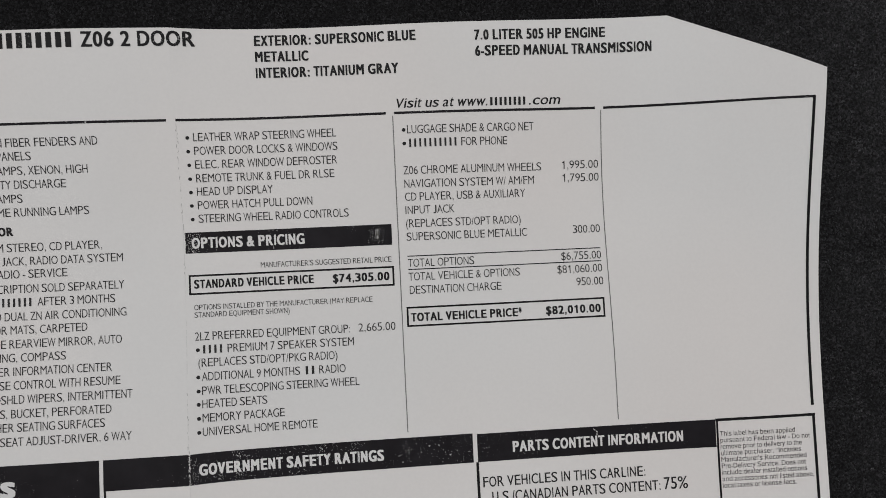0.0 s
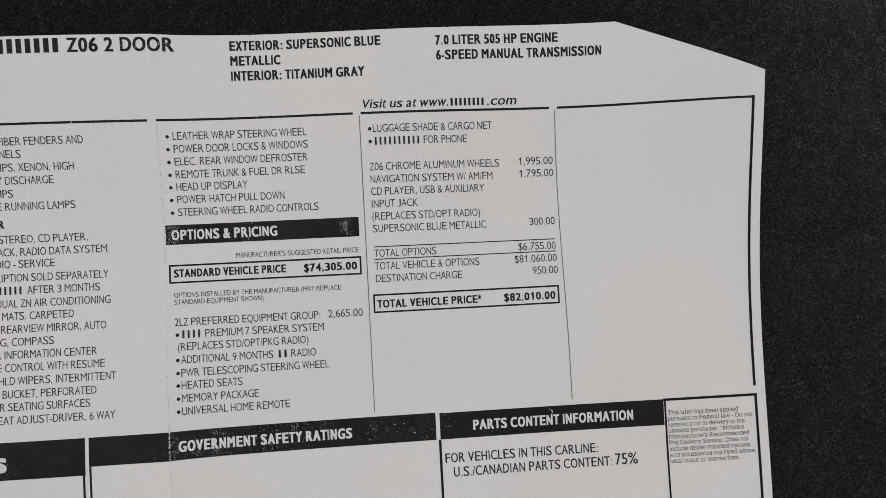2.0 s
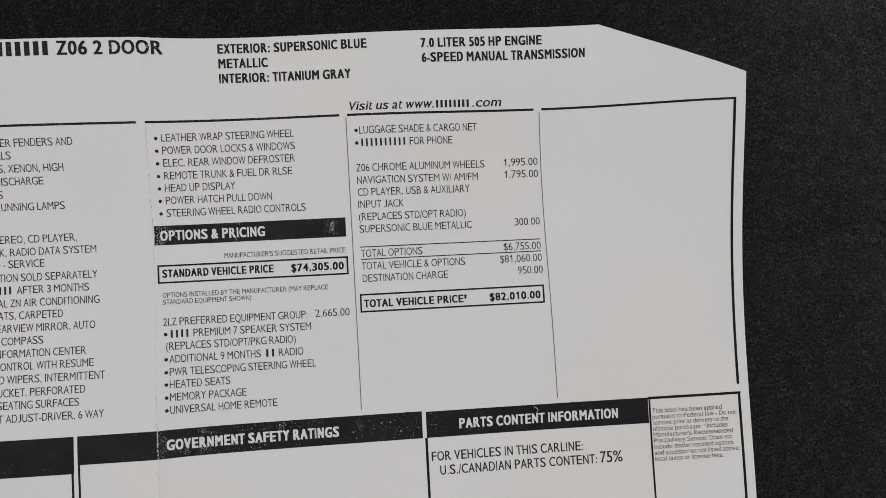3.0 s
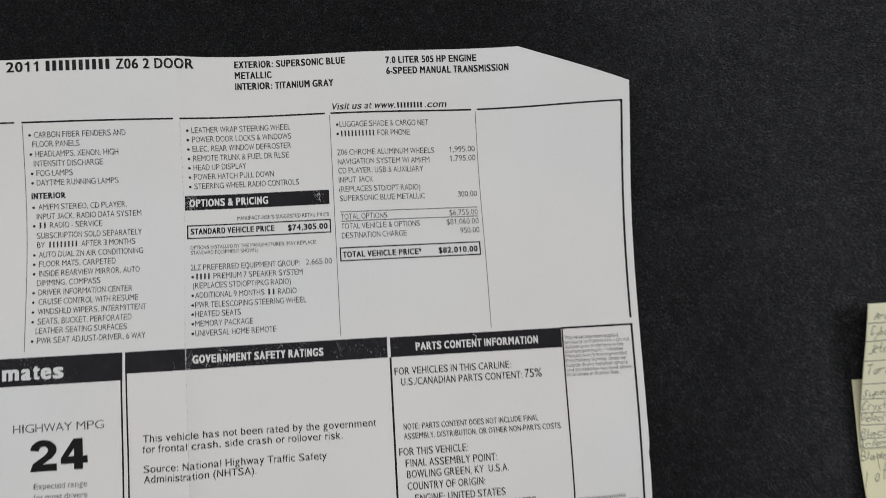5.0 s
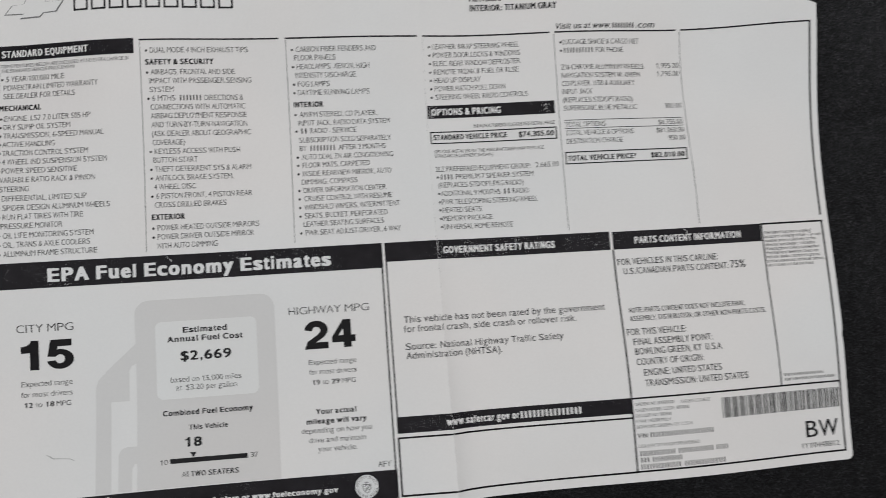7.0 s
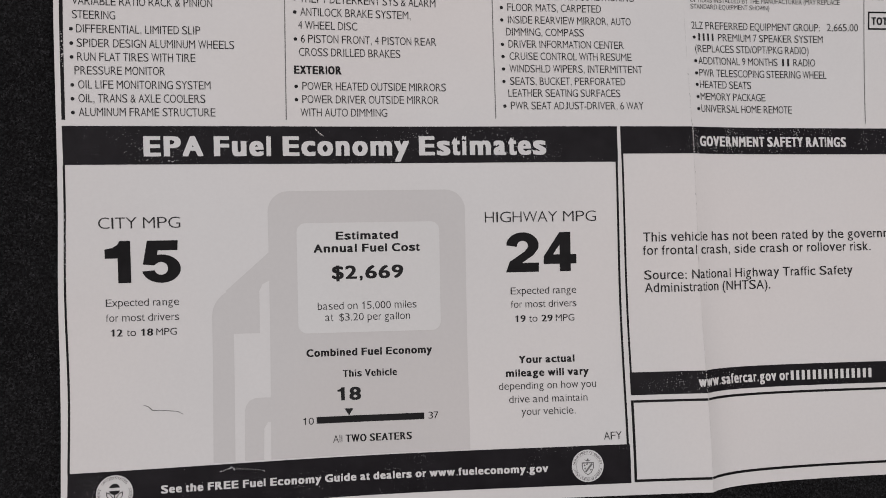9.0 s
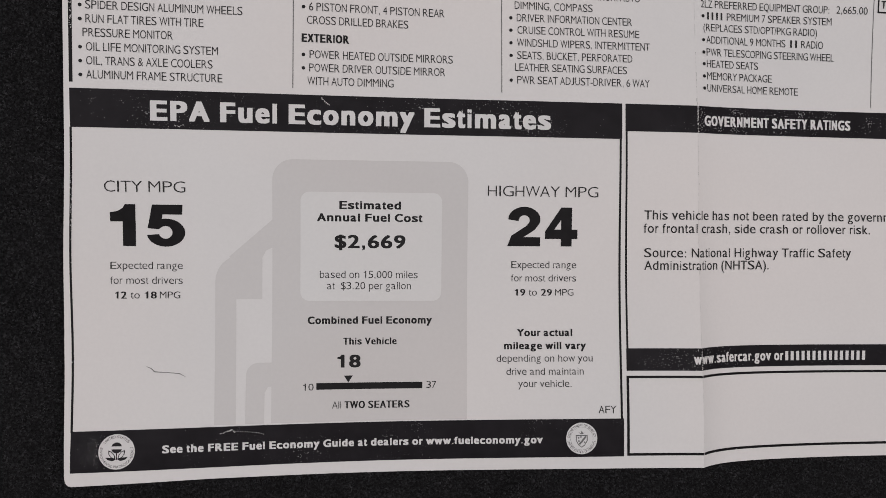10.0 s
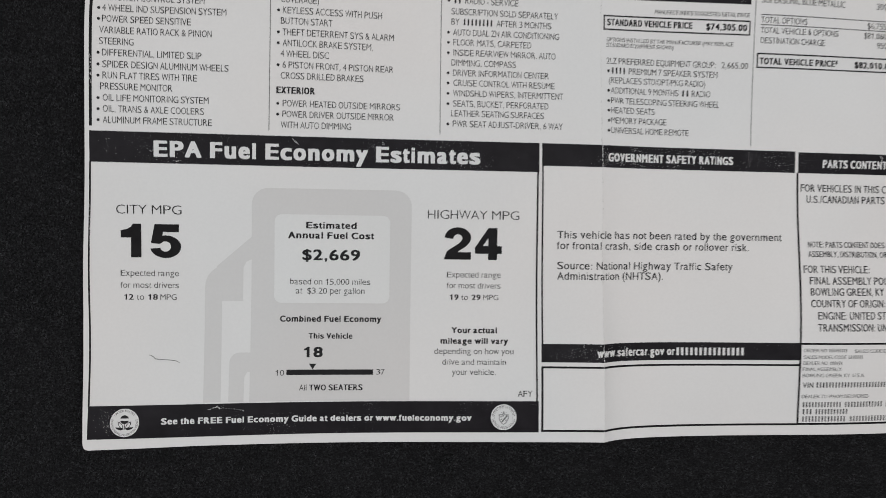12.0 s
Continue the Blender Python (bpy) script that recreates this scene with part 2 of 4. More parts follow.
def price_label():
    us = [LEFT, LEFT + 0.3, LEFT + 0.8, LEFT + 1.6, LEFT + 3.0]
    us += [LEFT + 3.0 + (FOLD - LEFT - 3.0) * k / 96 for k in range(1, 96)] + [FOLD]
    us += [FOLD + (372 - FOLD) * k / 72 for k in range(1, 73)]
    us += [372 + (RIGHT - 3.0 - 372) * k / 22 for k in range(1, 23)] + [RIGHT - 1.6, RIGHT - 0.8, RIGHT - 0.3, RIGHT]
    rows = 120
    verts, faces = [], []
    for side in (0.0, -0.16):
        for u in us:
            lo, hi = sheet_bottom(u), sheet_top(u)
            trim = max(0.0, 1 - (u - LEFT) / 3.0)
            for k in range(rows + 1):
                v = lo + (hi - lo) * k / rows
                nick = 0.45 * math.exp(-((v + 168.5) / 2.0) ** 2) - 0.2 * math.exp(-((v + 159) / 6.0) ** 2)
                aside = (fold_at(v) - FOLD) * max(0.0, 1 - abs(u - FOLD) / 24)
                verts.append(on_sheet(u + aside + trim * (0.9 * min(1.0, max(0.0, (-190 - v) / 40)) - bow(v, 1.75) + inset(v)) - nick * max(0.0, 1 - (RIGHT - u) / 3.0), v, side))
    n, w = len(us), rows + 1
    under = n * w
    for i in range(n - 1):
        for k in range(rows):
            a = i * w + k
            faces.append((a, a + w, a + w + 1, a + 1))
            faces.append((under + a, under + a + 1, under + a + w + 1, under + a + w))
    for i in range(n - 1):
        a, b = i * w, i * w + rows
        faces.append((a, under + a, under + a + w, a + w))
        faces.append((b, b + w, under + b + w, under + b))
    for k in range(rows):
        a, b = k, (n - 1) * w + k
        faces.append((a, a + 1, under + a + 1, under + a))
        faces.append((b, under + b, under + b + 1, b + 1))
    ob = mesh_object("price_label", verts, faces, PAPER)
    flat = [k < 2 * (n - 1) * rows for k in range(len(faces))]
    ob.data.polygons.foreach_set("use_smooth", flat)
    fold = us.index(FOLD)
    for edge in ob.data.edges:
        a, b = edge.vertices
        if a % under // w == fold and b % under // w == fold:
            edge.use_edge_sharp = True
    return tagged(ob, "creased white printed vehicle price label lying on dark carpet", "paper label")


LABEL = price_label()


def steps(a, b, pitch=3.0, fold=None):
    """Even stops from a to b, with one on the fold if it is given and lies between."""
    if fold and a < fold < b:
        return steps(a, fold, pitch) + steps(fold, b, pitch)[1:]
    n = max(1, math.ceil(abs(b - a) / pitch))
    return [a + (b - a) * k / n for k in range(n + 1)]


def patch_mesh(us, vs_of, up):
    """A strip of quads laid on the sheet: stops across, and for each the stops up."""
    verts, faces = [], []
    w = len(vs_of(us[0]))
    for u in us:
        verts += [on_sheet(u, v, up) for v in vs_of(u)]
    for i in range(len(us) - 1):
        for k in range(w - 1):
            a = i * w + k
            faces.append((a, a + w, a + w + 1, a + 1))
    return verts, faces


def rect(name, u0, v0, u1, v1, material=None, parent=None, label="", up=0.10, drop=0.0):
    """A printed rectangle, from its lower left to its upper right corner; its left end may hang lower."""
    vs = steps(v0, v1)
    us = steps(u0, u1, 3.0, fold_at((v0 + v1) / 2))
    verts, faces = patch_mesh(us, lambda u: [v - drop * (u1 - u) / (u1 - u0) for v in vs], up)
    return mesh_object(name, verts, faces, material or INK, parent or LABEL, label)


def outline(name, u0, v0, u1, v1, wide, material=None, label=""):
    """A printed frame of four joined strokes."""
    verts, faces = [], []
    for a, b, c, d in ((u0, v0, u1, v0 + wide), (u0, v1 - wide, u1, v1), (u0, v0 + wide, u0 + wide, v1 - wide), (u1 - wide, v0 + wide, u1, v1 - wide)):
        vs = steps(b, d)
        more, f = patch_mesh(steps(a, c, 3.0, fold_at(b)), lambda u: vs, 0.10)
        faces += [tuple(k + len(verts) for k in q) for q in f]
        verts += more
    return mesh_object(name, verts, faces, material or LINEINK, LABEL, label)


def leaning_line(u0, v0, u1, v1, wide):
    """A thin grey rule between two columns."""
    n = 36
    verts = []
    for k in range(n + 1):
        u, v = u0 + (u1 - u0) * k / n, v0 + (v1 - v0) * k / n
        verts += [on_sheet(u - wide / 2, v, 0.1), on_sheet(u + wide / 2, v, 0.1)]
    return mesh_object("column_line", verts, [(2 * k, 2 * k + 2, 2 * k + 3, 2 * k + 1) for k in range(n)], MIDGREY, LABEL)


def leaning_bar(u0, v0, u1, v1, top):
    """A printed upright stroke whose top stands aside of its foot."""
    vs = steps(v0, v1)
    verts = []
    for v in vs:
        aside = top * (v - v0) / (v1 - v0)
        verts += [on_sheet(u0 + aside, v, 0.1), on_sheet(u1 + aside, v, 0.1)]
    return mesh_object("frame_line", verts, [(2 * k, 2 * k + 1, 2 * k + 3, 2 * k + 2) for k in range(len(vs) - 1)], LINEINK, LABEL)


def bowed_line(u0, u1, v0, v1):
    verts, n = [], 44
    for k in range(n + 1):
        v = v0 + (v1 - v0) * k / n
        aside = 0.85 * (v1 - v) / (v1 - v0) - bow(v, 2.0)
        verts += [on_sheet(u0 + aside, v, 0.1), on_sheet(u1 + aside, v, 0.1)]
    return mesh_object("frame_line", verts, [(2 * k, 2 * k + 1, 2 * k + 3, 2 * k + 2) for k in range(n)], LINEINK, LABEL)


def flat_type(body, weight=0.0, slant=0.0, spread=1.0):
    """Filled outlines of a line of type in the built-in font, capitals about 0.7 high: points and faces."""
    curve = bpy.data.curves.new("type", "FONT")
    curve.body, curve.size, curve.offset, curve.shear, curve.resolution_u = body, 1.0, weight, slant, 3
    curve.space_character = spread
    ob = new("type", curve)
    graph = bpy.context.evaluated_depsgraph_get()
    data = bpy.data.meshes.new_from_object(ob.evaluated_get(graph))
    points = [tuple(v.co) for v in data.vertices]
    faces = [tuple(p.vertices) for p in data.polygons]
    bpy.data.objects.remove(ob)
    bpy.data.meshes.remove(data)
    bpy.data.curves.remove(curve)
    return points, faces


CAP = max(p[1] for p in flat_type("H")[0])


# Advance widths of plain and bold grotesque type, in thousandths of its size, by letter.
PLAIN_WIDTH = {
    191: "'", 222: "ijl", 278: " !,./:;Ift", 333: "()-r", 389: "*", 500: "Jcksvxyz", 556: "#$0123456789?Labdeghnopqu", 584: "+", 611: "FTZ",
    667: "&ABEKPSVXY", 722: "CDHNRUw", 778: "GOQ", 833: "Mm", 889: "%", 944: "W",
}
BOLD_WIDTH = {
    238: "'", 278: " !,./;Iijl", 333: "()-:ft", 389: "*r", 500: "z", 556: "#$0123456789?Jaceksvxy", 584: "+", 611: "FLTZbdghnopqu",
    667: "EPSVXY", 722: "&ABCDHKNRU", 778: "GOQw", 833: "M", 889: "%m", 944: "W",
}
PLAIN = {c: w / 1000 for w, group in PLAIN_WIDTH.items() for c in group}
BOLD = {c: w / 1000 for w, group in BOLD_WIDTH.items() for c in group}


def bearing(c, right):
    """White space beside a letter: more at a straight stem than at a round, least at a slope."""
    if c in ".,:;!I":
        return 0.089
    if c in ("dgqaHIMNUJhmnuilj" if right else "BDEFHIKLMNPRUbhiklmnpru"):
        return 0.072
    if c in ("AVWXYTZvwxyfrtk/K" if right else "AVWXYTZvwxyft/z"):
        return 0.015
    if c == "1":
        return 0.197 if right else 0.101
    return 0.038


GLYPHS = {}
LOW = max(p[1] for p in flat_type("x")[0])


def glyph(c, weight):
    """One letter, 0 to 1 across and capitals 1 high; lower case as tall as in grotesque type."""
    if (c, weight) not in GLYPHS:
        if c == "1":
            points, faces = [(1, 0), (1, 1), (0.74, 1), (0.5, 0.86), (0, 0.80), (0, 0.71), (0.63, 0.71), (0.63, 0)], [(0, 1, 2, 3, 4, 5, 6, 7)]
        else:
            raw, faces = flat_type(c, weight)
            x0, x1 = min(p[0] for p in raw), max(p[0] for p in raw)
            top = max(p[1] for p in raw)
            points = []
            for x, y, _ in raw:
                if c in "bdfhijklt" and y > 0:
                    y = y / LOW * 0.735 if y <= LOW * 1.03 else 0.757 + (y - LOW * 1.03) / (top - LOW * 1.03) * (0.243 if c != "t" else 0.17)
                elif c.islower() and y > 0:
                    y = y / top * 0.745
                elif c.isdigit():
                    y = y / top
                elif c == "J":
                    foot = min(p[1] for p in raw)
                    y = (y - foot) / (top - foot)
                else:
                    y = y / CAP
                points.append(((x - x0) / (x1 - x0), y))
        GLYPHS[c, weight] = points, faces
    return GLYPHS[c, weight]


def set_type(body, weight, bold, spread=1.0, inset=0.0):
    """Letters side by side, each in its cell, drawn narrower by the inset on both sides."""
    points, faces, x = [], [], 0.0
    for c in body:
        advance = (BOLD if bold else PLAIN)[c]
        if c != " ":
            left, right = bearing(c, False), bearing(c, True)
            if bold:
                slim = 0.66 if c == "I" else 0.85
                left, right = left * slim, right * slim
            more, f = glyph(c, weight)
            faces += [tuple(i + len(points) for i in q) for q in f]
            ink = max(0.02, advance - left - right - 2 * inset)
            start = x + (left + advance - right - ink) / 2
            points += [(start + p[0] * ink, p[1]) for p in more]
        x += advance * spread
    return points, faces


def say(body, u, v, wide, cap=2.7, weight=0.0, material=None, parent=None, slant=0.0, up=0.16, name="text_line", spread=1.0):
    """A line of type on the sheet, from u, on the base line v, as wide as given. Bold type is struck several times, each a little aside."""
    if weight == 0.0:
        weight = -0.005 if cap < 2 else -0.006
    points, faces = set_type(body, min(0.0, weight), weight > 0.01, spread)
    bold = max(0.0, weight) * cap * 1.7
    if bold:
        across = max(p[0] for p in points) - min(p[0] for p in points)
        points, faces = set_type(body, 0.0, weight > 0.01, spread, bold / (wide / across))
    strikes = [(0.0, 0.0)]
    if bold > 0:
        tall = 0.45 * bold if bold > 0.14 else 0.0
        strikes += [(-bold, tall), (bold, tall), (-bold, -tall), (bold, -tall)] if tall else [(-bold, 0.0), (bold, 0.0)]
        if bold > 0.3:
            strikes += [(-bold / 2, tall), (bold / 2, -tall)]
    low = 0.45 * bold if bold > 0.14 else 0.0
    x0, x1 = min(p[0] for p in points), max(p[0] for p in points)
    sx, sy = (wide - 2 * bold) / (x1 - x0), cap - 2 * low
    verts, every = [], []
    for k, (du, dv) in enumerate(strikes):
        every += [tuple(i + len(verts) for i in f) for f in faces]
        verts += [on_sheet(u + bold + du + (p[0] - x0) * sx + slant * p[1] * cap, v + low + dv + p[1] * sy, up + 0.006 * k) for p in points]
    return mesh_object(name, verts, every, material or (TYPE if weight > 0.01 else PLAINTYPE), parent or LABEL)


def dot(u, v, r=0.6, parent=None):
    n = 10
    verts = [on_sheet(u + r * math.cos(2 * math.pi * k / n), v + r * math.sin(2 * math.pi * k / n), 0.14) for k in range(n)]
    return mesh_object("bullet", verts, [tuple(range(n))], TYPE, parent or LABEL)


def masked(u, v, wide, cap=2.7, material=None, parent=None, name="word_bar", share=0.38):
    """A word that is not spelt out: plain upright bars, one for each letter's place."""
    count = max(2, round(wide / (cap * 0.62)))
    pitch = wide / count
    for k in range(count):
        rect(name, u + pitch * (k + 0.5 - share / 2), v, u + pitch * (k + 0.5 + share / 2), v + cap, material or PLAINTYPE, parent or LABEL, up=0.15)


def item(body, u, v, wide, bullet=None, weight=0.0):
    if bullet is not None:
        dot(bullet, v + 1.15)
    return say(body, u, v, wide, 2.7, weight or -0.007)


# Heading across the top.
say("2011", 135.4, 23.0, 14.3, 4.7, 0.024, HEADTYPE)
masked(152.4, 23.0, 29.6, 4.7, HEADTYPE, share=0.6)
say("Z06 2 DOOR", 184.2, 23.0, 34.3, 4.7, 0.024, HEADTYPE)
for body, u, v, wide in (
    ("EXTERIOR: SUPERSONIC BLUE", 236.8, 23.25, 52.1), ("METALLIC", 236.9, 18.1, 17.1), ("INTERIOR: TITANIUM GRAY", 236.9, 12.9, 46.0),
    ("7.0 LITER 505 HP ENGINE", 308.0, 22.6, 43.5), ("6-SPEED MANUAL TRANSMISSION", 308.1, 17.5, 58.7),
):
    say(body, u, v, wide, 3.3, 0.030)
say("Visit us at www.", 281.2, 1.6, 30.4, 3.0, 0.012, slant=0.22)
masked(312.2, 1.6, 12.6, 2.6, TYPE, share=0.5)
say(".com", 325.6, 1.6, 10.4, 3.0, 0.012, slant=0.22)


def emblem():
    """A slanted silver lozenge with a dark rim."""
    rim = ((4.9, 17.2), (8.6, 21.9), (14.6, 22.4), (16.2, 25.4), (27.0, 25.6), (25.4, 22.6), (34.9, 22.6), (31.0, 17.0), (24.6, 16.9), (22.6, 14.9), (12.6, 14.8), (14.4, 17.0))
    verts = [on_sheet(u, v, 0.12) for u, v in rim]
    face = mesh_object("emblem", verts, [tuple(range(len(rim)))], MIDGREY, LABEL, "plain slanted emblem with a dark rim")
    cu, cv = sum(p[0] for p in rim) / len(rim), sum(p[1] for p in rim) / len(rim)
    verts = [on_sheet(cu + (u - cu) * 0.95, cv + (v - cv) * 0.9 + 0.15, 0.2) for u, v in rim]
    mesh_object("emblem_face", verts, [tuple(range(len(rim)))], PANEL, face)


emblem()
for k in range(9):
    outline("letter_block", 39.5 + 8.72 * k, 16.5 - 0.12 * k, 46.7 + 8.72 * k, 22.9 - 0.11 * k, 0.95, TYPE)

# Rules and frames.
for u0, u1 in ((70.6, 137.9), (141.0, 208.1), (211.0, 278.2), (280.9, 348.1), (350.9, 420.2)):
    rect("column_rule", u0, -0.35, u1, 0.45, INK)
rect("frame_line", 419.2, -103.9, 420.2, -0.36, LINEINK)
verts, vs = [], steps(-104.7, 1.4)
for v in vs:
    verts += [on_sheet(0.1 + inset(v), v, 0.1), on_sheet(1.2 + inset(v), v, 0.1)]
mesh_object("frame_line", verts, [(2 * k, 2 * k + 1, 2 * k + 3, 2 * k + 2) for k in range(len(vs) - 1)], LINEINK, LABEL)
for top_u, foot_u, foot in ((70.9, 70.45, -104.5), (141.3, 141.0, -103.9), (280.4, 280.9, -104.8), (350.1, 352.0, -104.9)):
    leaning_line(top_u, -0.8, foot_u, foot, 0.3)

# Standard equipment column.
std_bar = rect("heading_bar", 2.4, -6.55, 68.0, 1.0, INK, label="black printed heading bar with flaked toner", drop=-0.5)
say("STANDARD EQUIPMENT", 3.5, -4.45, 42.4, 3.5, 0.03, KNOCK, std_bar)
say("ITEMS FEATURED BELOW ARE INCLUDED AT NO EXTRA CHARGE IN", 3.1, -9.6, 62.3, 1.75)
say("THE STANDARD VEHICLE PRICE SHOWN", 3.1, -11.95, 36.0, 1.75)
COL_A = (
    ("5 YEAR/100,000 MILE", 5.7, -17.3, 27.9, 1), ("POWERTRAIN LIMITED WARRANTY", 4.6, -21.7, 45.3, 0), ("SEE DEALER FOR DETAILS", 4.5, -26.0, 34.2, 0),
    ("ENGINE, LS7 7.0 LITER 505 HP", 5.0, -37.3, 41.0, 1), ("DRY SUMP OIL SYSTEM", 4.9, -41.7, 31.3, 1), ("TRANSMISSION, 6-SPEED MANUAL", 5.0, -46.1, 47.1, 1),
    ("ACTIVE HANDLING", 4.8, -50.5, 24.1, 1), ("TRACTION CONTROL SYSTEM", 4.8, -54.9, 39.7, 1), ("4 WHEEL IND SUSPENSION SYSTEM", 4.9, -59.3, 48.3, 1),
    ("POWER SPEED SENSITIVE", 4.9, -63.7, 34.3, 1), ("VARIABLE RATIO RACK & PINION", 3.9, -68.2, 43.5, 0), ("STEERING", 3.9, -72.7, 13.1, 0),
    ("DIFFERENTIAL, LIMITED SLIP", 5.1, -77.2, 38.4, 1), ("SPIDER DESIGN ALUMINUM WHEELS", 5.2, -81.6, 49.0, 1), ("RUN FLAT TIRES WITH TIRE", 5.3, -86.0, 36.5, 1),
    ("PRESSURE MONITOR", 4.4, -90.4, 27.8, 0), ("OIL LIFE MONITORING SYSTEM", 5.4, -94.9, 41.0, 1), ("OIL, TRANS & AXLE COOLERS", 5.4, -99.3, 39.3, 1),
    ("ALUMINUM FRAME STRUCTURE", 5.4, -103.7, 42.4, 1),
)
for body, u, v, wide, marked in COL_A:
    high = 0.6 if v > -36 else 0.38 if v > -78 else 0.2
    item(body, u - (0.2 if v > -36 else 0.0), v + high, wide + (0.4 if v > -36 else 0.0), 3.6 if marked else None)
say("MECHANICAL", 2.5, -31.6, 19.9, 2.75, 0.035)

# Safety and exterior column.
say("SAFETY & SECURITY", 73.1, -12.5, 32.5, 2.75, 0.035)
say("EXTERIOR", 73.3, -89.2, 15.6, 2.75, 0.035)
COL_B = (
    ("DUAL MODE 4 INCH EXHAUST TIPS", 75.7, -6.6, 46.8, 1), ("AIRBAGS, FRONTAL AND SIDE", 75.7, -17.5, 40.0, 1), ("IMPACT WITH PASSENGER SENSING", 74.7, -21.8, 48.7, 0),
    ("SYSTEM", 74.7, -26.1, 11.3, 0), ("CONNECTIONS WITH AUTOMATIC", 74.7, -34.8, 45.0, 0), ("AIRBAG DEPLOYMENT RESPONSE", 74.7, -39.1, 45.5, 0),
    ("AND TURN-BY-TURN NAVIGATION", 74.8, -43.5, 45.4, 0), ("(ASK DEALER ABOUT GEOGRAPHIC", 74.8, -47.9, 47.0, 0), ("COVERAGE)", 74.9, -52.3, 15.2, 0),
    ("KEYLESS ACCESS WITH PUSH", 75.7, -56.7, 40.4, 1), ("BUTTON START", 74.9, -61.0, 20.9, 0), ("THEFT DETERRENT SYS & ALARM", 75.6, -65.5, 45.6, 1),
    ("ANTILOCK BRAKE SYSTEM,", 75.7, -69.9, 36.8, 1), ("4 WHEEL DISC", 74.9, -74.3, 19.5, 0), ("6 PISTON FRONT, 4 PISTON REAR", 75.7, -78.8, 45.5, 1),
    ("CROSS DRILLED BRAKES", 75.0, -83.2, 33.8, 0), ("POWER HEATED OUTSIDE MIRRORS", 75.9, -94.5, 48.2, 1), ("POWER DRIVER OUTSIDE MIRROR", 75.8, -98.9, 45.7, 1),
    ("WITH AUTO DIMMING", 75.2, -103.3, 28.7, 0),
)
for body, u, v, wide, marked in COL_B:
    item(body, u, v, wide, 73.9 if marked else None)
dot(73.9, -29.3)
say("6 MTHS", 75.7, -30.4, 11.0)
masked(88.3, -30.4, 10.9)
say("DIRECTIONS &", 100.4, -30.4, 18.5)

# Interior column.
say("INTERIOR", 143.6, -34.75, 14.9, 2.75, 0.035)
COL_C = (
    ("CARBON FIBER FENDERS AND", 146.2, -7.0, 40.4, 1), ("FLOOR PANELS", 145.2, -11.2, 20.8, 0), ("HEADLAMPS, XENON, HIGH", 146.2, -15.65, 36.6, 1),
    ("INTENSITY DISCHARGE", 145.3, -20.0, 30.5, 0), ("FOG LAMPS", 146.2, -24.4, 16.0, 1), ("DAYTIME RUNNING LAMPS", 146.1, -28.7, 36.1, 1),
    ("AM/FM STEREO, CD PLAYER,", 146.4, -39.85, 39.0, 1), ("INPUT JACK, RADIO DATA SYSTEM", 145.5, -44.2, 46.2, 0), ("SUBSCRIPTION SOLD SEPARATELY", 145.4, -53.0, 46.4, 0),
    ("AUTO DUAL ZN AIR CONDITIONING", 146.3, -61.75, 46.0, 1), ("FLOOR MATS, CARPETED", 146.4, -66.0, 33.7, 1), ("INSIDE REARVIEW MIRROR, AUTO", 146.5, -70.4, 44.3, 1),
    ("DIMMING, COMPASS", 145.7, -74.7, 27.8, 0), ("DRIVER INFORMATION CENTER", 146.4, -79.0, 41.3, 1), ("CRUISE CONTROL WITH RESUME", 146.6, -83.3, 43.7, 1),
    ("WINDSHLD WIPERS, INTERMITTENT", 146.4, -87.7, 47.6, 1), ("SEATS, BUCKET, PERFORATED", 146.4, -92.1, 41.1, 1), ("LEATHER SEATING SURFACES", 145.7, -96.3, 39.8, 0),
    ("PWR SEAT ADJUST-DRIVER, 6 WAY", 146.4, -100.7, 47.3, 1),
)
for body, u, v, wide, marked in COL_C:
    item(body, u, v, wide, 144.3 if marked else None)
dot(144.3, -47.2)
masked(146.1, -48.3, 3.8)
say("RADIO - SERVICE", 151.2, -48.3, 23.1)
say("BY", 145.5, -57.3, 3.4)
masked(150.3, -57.3, 13.2)
say("AFTER 3 MONTHS", 164.9, -57.3, 24.0)

# Options column, right of the fold.
COL_D = (
    ("LEATHER WRAP STEERING WHEEL", 216.05, -6.75, 45.699999999999996), ("POWER DOOR LOCKS & WINDOWS", 216.05, -11.10, 46.0), ("ELEC. REAR WINDOW DEFROSTER", 216.05, -15.45, 45.699999999999996),
    ("REMOTE TRUNK & FUEL DR RLSE", 216.1, -19.85, 44.5), ("HEAD UP DISPLAY", 216.1, -24.15, 24.299999999999997), ("POWER HATCH PULL DOWN", 216.1, -28.50, 36.9),
    ("STEERING WHEEL RADIO CONTROLS", 216.1, -32.90, 48.6),
)
for body, u, v, wide in COL_D:
    item(body, u, v, wide, 214.2)
opt_bar = rect("heading_bar", 211.4, -42.75, 278.45, -35.95, INK, label="black printed heading bar, flaked white along the fold")
say("OPTIONS & PRICING", 213.5, -41.2, 36.4, 3.5, 0.03, KNOCK, opt_bar)
say("MANUFACTURER'S SUGGESTED RETAIL PRICE", 235.3, -48.35, 42.7, 1.8)
outline("price_frame", 212.1, -56.25, 278.7, -49.75, 0.6)
say("STANDARD VEHICLE PRICE", 213.7, -54.2, 38.6, 2.8, 0.03)
say("$74,305.00", 258.5, -54.35, 18.6, 2.8, 0.03)
say("OPTIONS INSTALLED BY THE MANUFACTURER (MAY REPLACE", 213.6, -61.2, 57.6, 1.75)
say("STANDARD EQUIPMENT SHOWN)", 213.6, -63.6, 30.4, 1.75)
say("2LZ PREFERRED EQUIPMENT GROUP:", 213.6, -71.0, 49.8)
